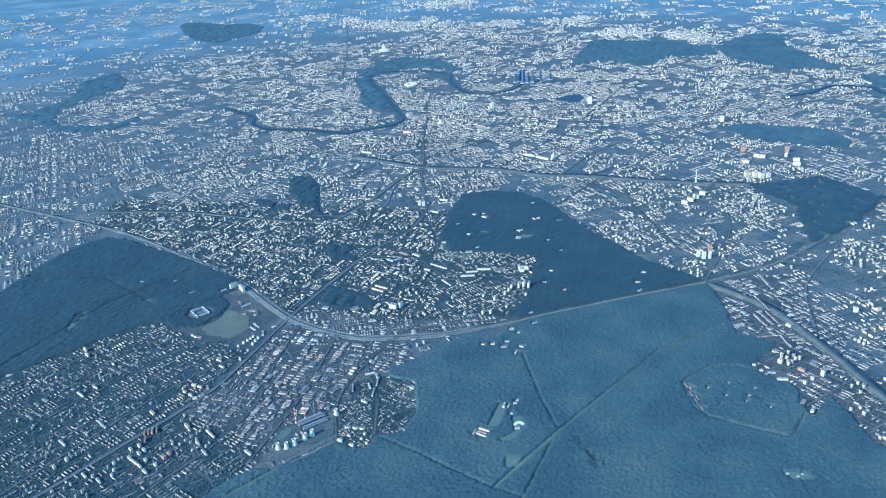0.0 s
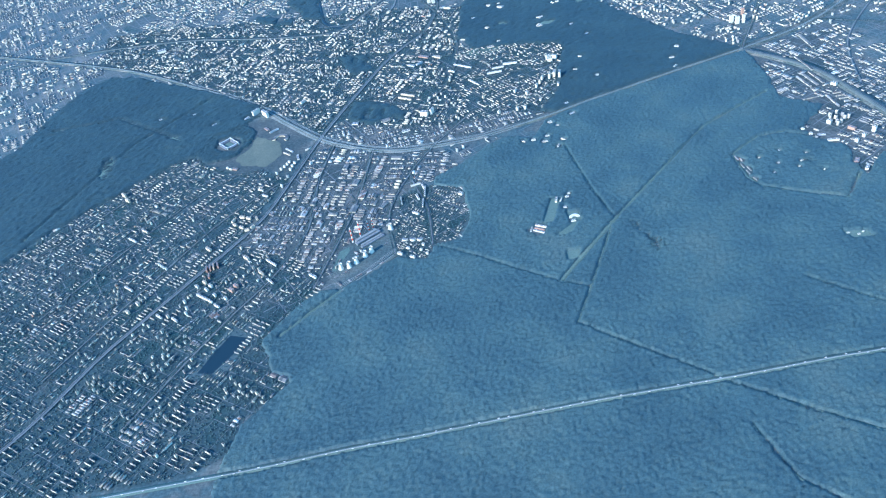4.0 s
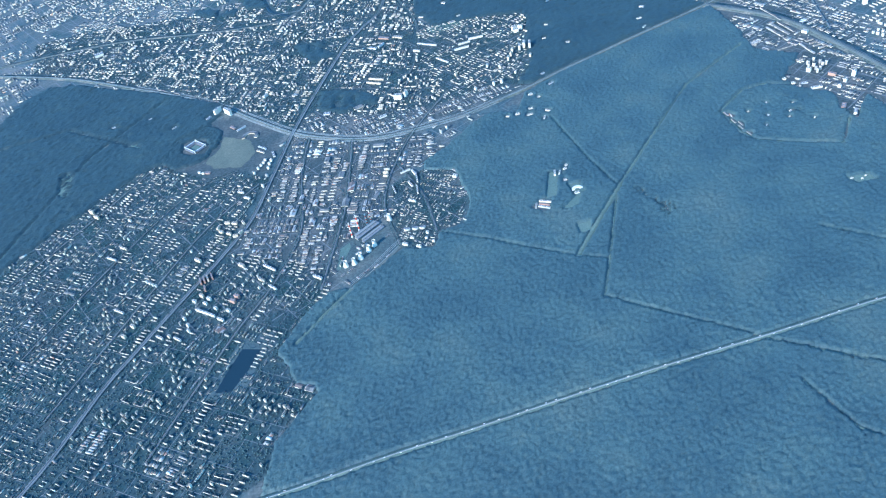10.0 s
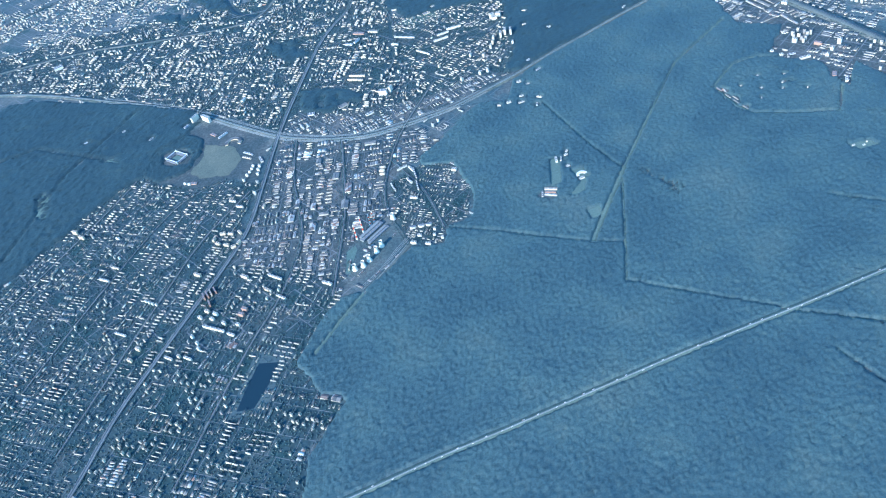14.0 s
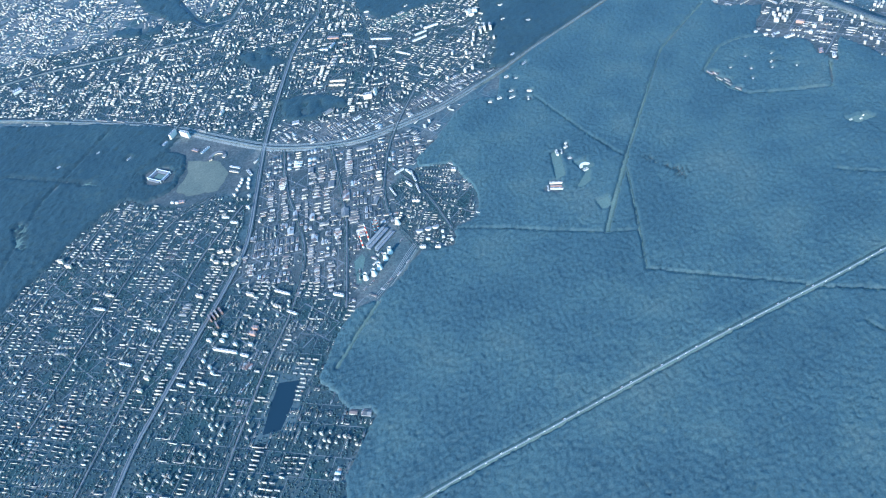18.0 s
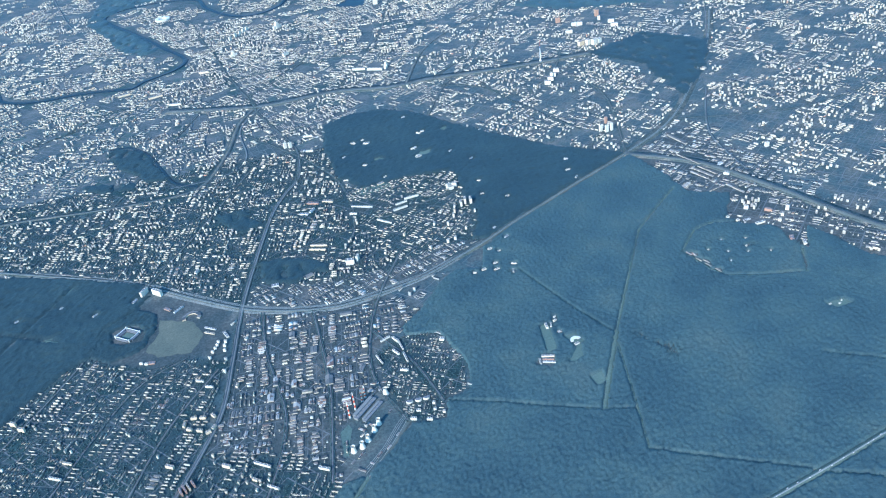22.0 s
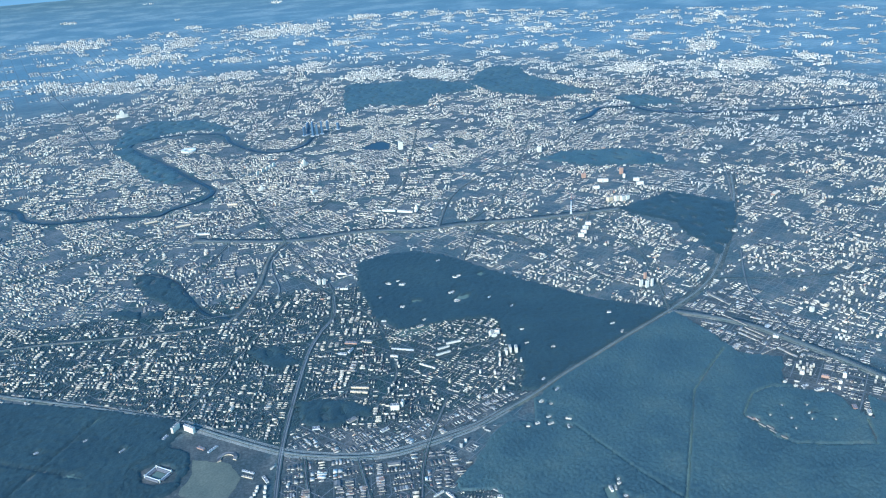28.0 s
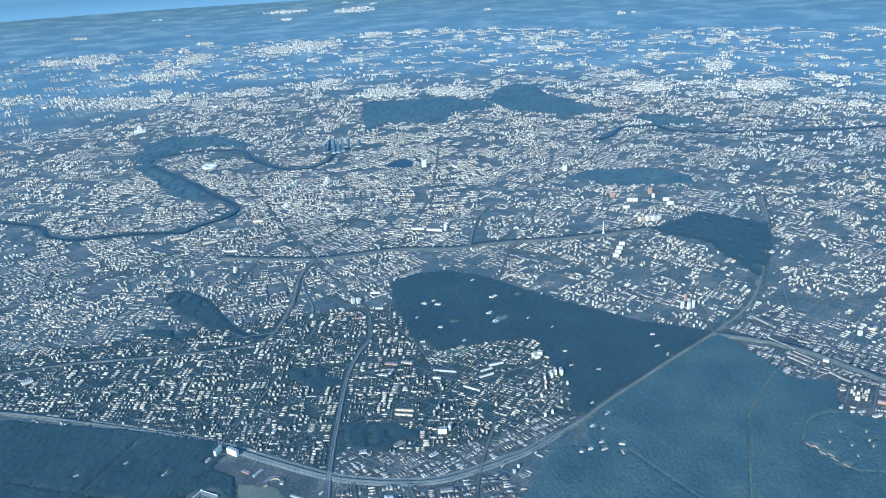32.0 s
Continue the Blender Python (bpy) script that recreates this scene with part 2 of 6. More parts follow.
def inside(px, py, poly):
    """Which points lie in a polygon."""
    r = np.zeros(px.shape, bool)
    n = len(poly)
    for i in range(n):
        (x0, y0), (x1, y1) = poly[i], poly[(i + 1) % n]
        if y0 == y1:
            continue
        c = ((y0 > py) != (y1 > py)) & (px < (x1 - x0) * (py - y0) / (y1 - y0) + x0)
        r ^= c
    return r


def away(px, py, line):
    """Distance of points from a polyline."""
    d = np.full(px.shape, 1e9)
    for (x0, y0), (x1, y1) in zip(line[:-1], line[1:]):
        dx, dy = x1 - x0, y1 - y0
        s = np.clip(((px - x0) * dx + (py - y0) * dy) / (dx * dx + dy * dy + 1e-9), 0, 1)
        d = np.minimum(d, np.hypot(px - x0 - s * dx, py - y0 - s * dy))
    return d


def curve(line, step=6.0):
    """A smooth line through the bends of a plan line."""
    p = [Vector((*q, 0)) for q in line]
    out = []
    for i in range(len(p) - 1):
        a, b, c, d = p[max(i - 1, 0)], p[i], p[i + 1], p[min(i + 2, len(p) - 1)]
        n = max(1, int((c - b).length / step))
        for k in range(n):
            s = k / n
            v = 0.5 * ((2 * b) + (c - a) * s + (2 * a - 5 * b + 4 * c - d) * s * s + (3 * b - a - 3 * c + d) * s ** 3)
            out.append((v.x, v.y))
    out.append(tuple(line[-1]))
    return out


def ribbon(name, line, width, z, mat, thick=0.06, lanes=0.0):
    """A strip of even width along a plan line, with side faces."""
    p = np.array(line, float)
    t = np.gradient(p, axis=0)
    t /= np.linalg.norm(t, axis=1)[:, None] + 1e-9
    nrm = np.stack([-t[:, 1], t[:, 0]], 1)
    w = width / 2
    a, b = p + nrm * (w + lanes), p - nrm * (w - lanes)
    n = len(p)
    v = np.concatenate([np.c_[a, np.full(n, z)], np.c_[b, np.full(n, z)], np.c_[a, np.full(n, z - thick)], np.c_[b, np.full(n, z - thick)]])
    i = np.arange(n - 1)
    top = np.stack([i, i + n, i + n + 1, i + 1], 1)
    l = np.stack([i + 2 * n, i, i + 1, i + 1 + 2 * n], 1)
    r = np.stack([i + n, i + 3 * n, i + 3 * n + 1, i + n + 1], 1)
    return new(name, arrays_mesh(name, v, np.concatenate([top, l, r]), [mat]))


def sheet(name, poly, z, mat):
    """A flat piece of ground with the outline of a polygon."""
    area = sum(a[0] * b[1] - b[0] * a[1] for a, b in zip(poly, poly[1:] + poly[:1]))
    pts = poly if area > 0 else poly[::-1]
    bm = bmesh.new()
    rim = [bm.verts.new((x, y, z)) for x, y in pts]
    cx, cy = sum(p[0] for p in pts) / len(pts), sum(p[1] for p in pts) / len(pts)
    if all((a[0] - cx) * (b[1] - cy) > (b[0] - cx) * (a[1] - cy) for a, b in zip(pts, pts[1:] + pts[:1])):
        hub = bm.verts.new((cx, cy, z))
        for a, b in zip(rim, rim[1:] + rim[:1]):
            bm.faces.new((hub, a, b))
    else:
        bm.faces.new(rim)
        bmesh.ops.triangulate(bm, faces=bm.faces[:])
    me = bpy.data.meshes.new(name)
    bm.to_mesh(me)
    bm.free()
    me.materials.append(mat)
    return new(name, me)


def rough_edge(poly, step, amount, seed):
    """A polygon with an uneven outline."""
    rng = np.random.default_rng(seed)
    out = []
    for i in range(len(poly)):
        a, b = np.array(poly[i], float), np.array(poly[(i + 1) % len(poly)], float)
        n = max(1, int(np.linalg.norm(b - a) / step))
        d = (b - a) / (np.linalg.norm(b - a) + 1e-9)
        for k in range(n):
            q = a + (b - a) * k / n
            if k:
                q = q + np.array([-d[1], d[0]]) * rng.normal(0, amount)
            out.append((float(q[0]), float(q[1])))
    return out


# ---- plan ----
PARK_WEST = [(-330, -230), (-206, -126), (-180, -88), (-150, -55), (-112, -16), (-96, -8), (-90, 18), (-68, 32), (-56, 52), (-64, 66),
             (-112, 98), (-165, 128), (-200, 149), (-232, 159), (-249, 144), (-263, 99), (-271, 34), (-330, -40)]
PARK_MID = [(106, 222), (117, 274), (146, 284), (180, 278), (202, 254), (225, 209), (262, 147), (289, 106), (326, 72), (332, 66),
            (300, 52), (240, 27), (205, 12), (181, -1), (172, 2), (186, 30), (186, 62), (196, 100), (192, 116), (163, 122), (120, 124), (104, 150)]
FOREST = [(2, -330), (2, -301), (6, -281), (27, -255), (15, -246), (10, -233), (3, -223), (18, -197), (31, -183), (45, -183),
          (67, -164), (76, -158), (94, -162), (98, -148), (114, -146), (120, -122), (114, -89), (95, -82), (94, -74), (112, -61),
          (131, -39), (146, -30), (163, -37), (174, -12), (208, 8), (242, 22), (300, 47), (333, 60), (338, 22), (338, -16)]
FOREST += [(362, -34), (343, -58), (344, -74), (360, -86), (360, -108), (362, -120), (379, -97), (384, -112), (388, -140), (420, -190), (560, -300),
           (560, -480), (-120, -480), (-60, -340)]
GARDEN_A = [(426, 516), (469, 533), (550, 506), (575, 452), (560, 417), (474, 453)]
GARDEN_B = [(500, 321), (542, 257), (496, 196), (440, 142), (443, 194), (452, 233), (419, 297)]
WOOD_W = [(300, 1150), (322, 1192), (371, 1165), (456, 1162), (528, 1061), (526, 998), (434, 994), (401, 930), (352, 943), (311, 984), (257, 932), (266, 1011)]
WOOD_N = [(588, 1160), (656, 1212), (692, 1176), (662, 1081), (673, 982), (688, 897), (690, 840), (601, 868), (538, 962), (532, 1061)]
FAR_WOODS = [[(700, 800), (760, 790), (770, 690), (700, 720)]]
HILLS = [(-128, 880), (-112, 1000), (-70, 1060), (7, 1030), (60, 930), (40, 912), (16, 945), (-48, 945), (-91, 910)]
GROVE = [(-92, 330), (-82, 340), (-57, 313), (-46, 272), (-36, 238), (-55, 240), (-68, 270), (-82, 288)]
MILL_WOOD = [(-113, 266), (-67, 246), (-66, 232), (-94, 240), (-110, 253)]
PALACE_PARK = [(21, 50), (35, 48), (56, 36), (66, 24), (66, 14), (50, 13), (38, 11), (21, 21)]
RIVER_PARK = [(-128, 876), (-102, 883), (-91, 829), (-67, 775), (-44, 710), (-32, 667), (-36, 645), (-50, 654), (-73, 672), (-86, 714), (-94, 758), (-115, 826)]
SOUTH_WOODS = [[(-673, 663), (-623, 676), (-604, 731), (-561, 630), (-522, 585), (-442, 589), (-427, 643), (-411, 619), (-439, 549), (-513, 553), (-590, 622)],
               [(-666, 910), (-639, 982), (-582, 925), (-546, 828), (-573, 788), (-582, 710), (-630, 688), (-606, 771)],
               [(-757, 1595), (-677, 1437), (-615, 1346), (-541, 1296), (-512, 1359), (-486, 1434), (-506, 1533), (-565, 1592), (-625, 1586), (-706, 1632), (-763, 1654)]]
SQUARE_PARK = [(-6, 142), (19, 139), (32, 106), (13, 102)]
STADIUM_WOOD = [(-99, -8), (-91, 18), (-68, 32), (-55, 20), (-57, 0), (-68, -18), (-86, -21)]
OPEN_ZONE = [(-99, -8), (-91, 18), (-68, 34), (-52, 40), (-30, 26), (-4, -2), (-14, -52), (-36, -38), (-60, -40), (-88, -22)]
POND = [(-29, -243), (-24, -230), (-17, -215), (-6, -218), (-12, -231), (-20, -244)]
FIELD = [(-53, 12), (-32, -1), (-26, -19), (-35, -35), (-56, -30), (-63, -20), (-54, -3)]
RIVER = [(170, 800), (150, 758), (118, 736), (88, 745), (66, 780), (47, 839), (39, 891), (-11, 925), (-74, 925), (-104, 884), (-69, 787), (-41, 715),
         (-20, 653), (-8, 625), (2, 588), (-10, 560), (-32, 546), (-55, 534), (-66, 520), (-92, 530), (-124, 542), (-181, 550), (-218, 578), (-236, 625), (-300, 680)]
CANAL = [(560, 680), (596, 695), (641, 737), (692, 722), (702, 676), (756, 628), (836, 593), (932, 556), (1000, 540), (1100, 500)]
MOTORWAY = [(-190, -342), (-60, -321), (17, -309), (65, -300), (98, -295), (145, -287), (188, -280), (247, -272), (298, -264), (321, -261), (420, -245), (560, -226)]
RING_RAIL = [(-420, 260), (-259, 190), (-201, 160), (-144, 122), (-91, 85), (-57, 56), (-29, 27), (2, -3), (26, -18), (46, -27), (66, -32), (90, -31), (124, -26),
             (151, -16), (178, -5), (208, 10), (242, 25), (268, 37), (331, 64), (392, 97), (449, 151), (536, 250), (600, 340)]
HIGHWAY = [(-130, -300), (-111, -267), (-93, -225), (-78, -199), (-58, -165), (-38, -132), (-22, -100), (-11, -56), (1, -4), (16, 46), (39, 114), (56, 148), (72, 172), (80, 210)]
RAIL_EAST = [(-520, 196), (-420, 205), (-305, 226), (-215, 229), (-160, 224), (-110, 211), (-66, 202), (-30, 198), (-6, 207), (20, 262), (40, 330), (62, 366)]
RAIL_YARD = [(-30, 415), (62, 368), (147, 358), (202, 335), (251, 330), (330, 310), (420, 297)]
RAIL_FAR = [(218, 327), (269, 425), (329, 481), (425, 532), (557, 627), (670, 698)]
BROOK = [(-90, 340), (-71, 336), (-53, 306), (-41, 260), (-31, 225), (-12, 206)]
LAKE = [(217, 691), (255, 720), (268, 698), (259, 668), (242, 671)]
RAIL_NORTH = [(331, 64), (372, 20), (395, -40), (420, -120), (470, -220)]
AVENUES = [
    [(-178, -120), (-120, -40), (-92, 6)], [(-150, -190), (-112, -120), (-72, -58), (-40, -40)], [(-122, -240), (-78, -150), (-52, -100), (-20, -60)],
    [(-60, -280), (-24, -205), (-2, -165), (12, -120), (10, -60), (14, -14)], [(26, -180), (40, -110), (44, -60), (46, -28)],
    [(74, -155), (66, -110), (76, -66), (92, -30), (120, 14)], [(97, -148), (92, -110), (84, -88), (76, -66)],
    [(16, 46), (80, 60), (150, 72), (186, 80)], [(39, 114), (100, 118)], [(-60, 60), (-20, 120), (40, 220)], [(-150, 128), (-90, 200), (-40, 300), (20, 420)],
    [(60, 10), (96, 60), (104, 140), (84, 210), (40, 300)], [(150, 360), (240, 520), (330, 760)], [(251, 330), (340, 420), (470, 640)],
    [(333, 66), (380, 210), (330, 330), (250, 420)], [(-300, 330), (-120, 420), (60, 470), (240, 470)], [(400, 100), (520, 60), (640, 90)],
    [(70, 168), (82, 229), (71, 297), (60, 358), (61, 412)], [(239, 317), (281, 279), (308, 233), (356, 261), (396, 319)], [(62, 366), (45, 492), (37, 591), (26, 681)],
    [(288, 294), (293, 240), (310, 172), (322, 126)], [(-246, 413), (-204, 401), (-141, 411), (-108, 446), (-66, 454)], [(59, 403), (140, 490), (162, 581), (146, 648)],
    [(211, 232), (258, 308), (318, 357)], [(463, 144), (411, 62), (396, -10)], [(-197, 396), (-87, 400), (-27, 459), (28, 513)], [(-36, 216), (13, 215), (36, 242), (39, 314), (69, 365)],
    [(484, 329), (610, 350), (689, 363), (835, 391)], [(-203, 453), (-203, 405), (-155, 325), (-124, 285)],
    [(-104, 884), (-149, 871), (-202, 1155), (-270, 1458)], [(60, 766), (160, 1000), (260, 1500)], [(536, 250), (640, 420), (760, 700)], [(0, 590), (120, 610), (260, 560)],
]
WATERS = [POND, LAKE]
GREENS = [PARK_WEST, PARK_MID, FOREST, GARDEN_A, GARDEN_B, WOOD_W, WOOD_N, HILLS, GROVE, SQUARE_PARK, MILL_WOOD, PALACE_PARK, RIVER_PARK] + FAR_WOODS + SOUTH_WOODS
CLEARINGS = [
    ([(99, -149), (126, -164), (149, -179), (172, -192), (187, -199)], 1.1), ([(208, -140), (193, -186), (179, -227)], 1.3), ([(179, -227), (210, -249), (242, -271)], 0.9),
    ([(243, -273), (280, -295), (330, -322)], 1.4), ([(173, -192), (190, -167), (211, -137)], 3.4), ([(211, -137), (243, -94), (280, -45), (331, -7)], 2.0),
    ([(185, -49), (198, -104), (208, -136)], 1.2), ([(44, -184), (30, -199), (13, -219)], 2.6),
    ([(292, -82), (311, -65), (328, -62), (346, -72)], 1.8), ([(358, -118), (344, -140), (318, -130), (299, -120)], 1.9), ([(299, -119), (294, -109), (291, -84)], 2.6),
    ([(300, -205), (360, -250)], 1.0), ([(250, -300), (262, -330), (300, -360)], 1.2), ([(-250, 60), (-190, 70), (-120, 20)], 1.2), ([(-200, -100), (-160, 20), (-110, 90)], 0.9),
]
GLADES = [[(177, -166), (186, -165), (185, -173), (178, -176)], [(217, -143), (221, -144), (225, -155), (220, -152)], [(223, -157), (227, -156), (233, -163), (235, -171), (229, -174), (226, -167)], [(331, -96), (337, -97), (338, -101), (332, -101)],
          [(184, -139), (190, -131), (182, -150), (176, -152), (172, -150)], [(330, -170), (344, -172), (346, -178), (334, -178)], [(-174, -24), (-179, -1), (-172, 6), (-165, -13), (-166, -31)], [(-132, 25), (-123, 28), (-124, 20)], [(175, 157), (183, 165), (194, 163), (188, 155)], [(139, 173), (148, 173), (150, 168), (141, 168)], [(107, 119), (116, 126), (140, 122), (142, 114), (120, 109)], [(213, 202), (221, 203), (220, 196), (214, 194)],
          [(171, -112), (178, -112), (172, -137), (165, -138)], [(180, -127), (188, -128), (189, -138), (182, -139)]]

# towns of tall flats beyond the city: plan x, y, half width across the plain, half depth
RING_TOWNS = [(-180, 1495, 77, 75), (-121, 1450, 41, 65), (-15, 1420, 34, 86), (-35, 1209, 48, 80), (107, 1441, 58, 60), (100, 1263, 40, 56), (288, 1447, 70, 63), (386, 1260, 82, 60),
              (505, 1198, 59, 59), (408, 1035, 11, 15), (566, 1295, 15, 14), (630, 1235, 15, 28), (368, 898, 28, 35), (506, 922, 56, 58), (733, 958, 58, 61), (896, 1016, 69, 51)]
WEST_TOWNS = [(923, 1193, 24, 46), (1146, 1181, 39, 75), (993, 999, 44, 26), (1062, 928, 62, 57), (952, 871, 25, 39), (1080, 683, 19, 45), (1035, 741, 37, 26), (1238, 920, 30, 34),
              (1473, 1467, 17, 23), (1149, 1407, 42, 20), (861, 1378, 20, 26), (908, 664, 61, 62), (772, 746, 51, 45), (701, 747, 23, 21), (955, 577, 16, 16), (1040, 594, 8, 26)]
FAR_TOWNS = [(-382, 1653, 68, 51), (-280, 1558, 32, 79), (-72, 1518, 28, 70), (-363, 2310, 46, 58), (-267, 2308, 58, 117), (-49, 2017, 37, 85), (25, 2132, 58, 93), (-74, 1830, 84, 104),
              (0, 2328, 17, 46), (73, 2545, 34, 53), (376, 2209, 91, 180), (291, 2179, 56, 101), (331, 1863, 17, 34), (427, 1791, 30, 44), (514, 3610, 84, 67), (126, 1680, 47, 47),
              (457, 1520, 22, 26), (1520, 1627, 28, 53), (1394, 1534, 22, 36), (977, 1678, 40, 58), (951, 1940, 21, 56), (728, 1567, 27, 29), (783, 2339, 32, 52), (625, 2352, 54, 68),
              (818, 3437, 95, 128)]

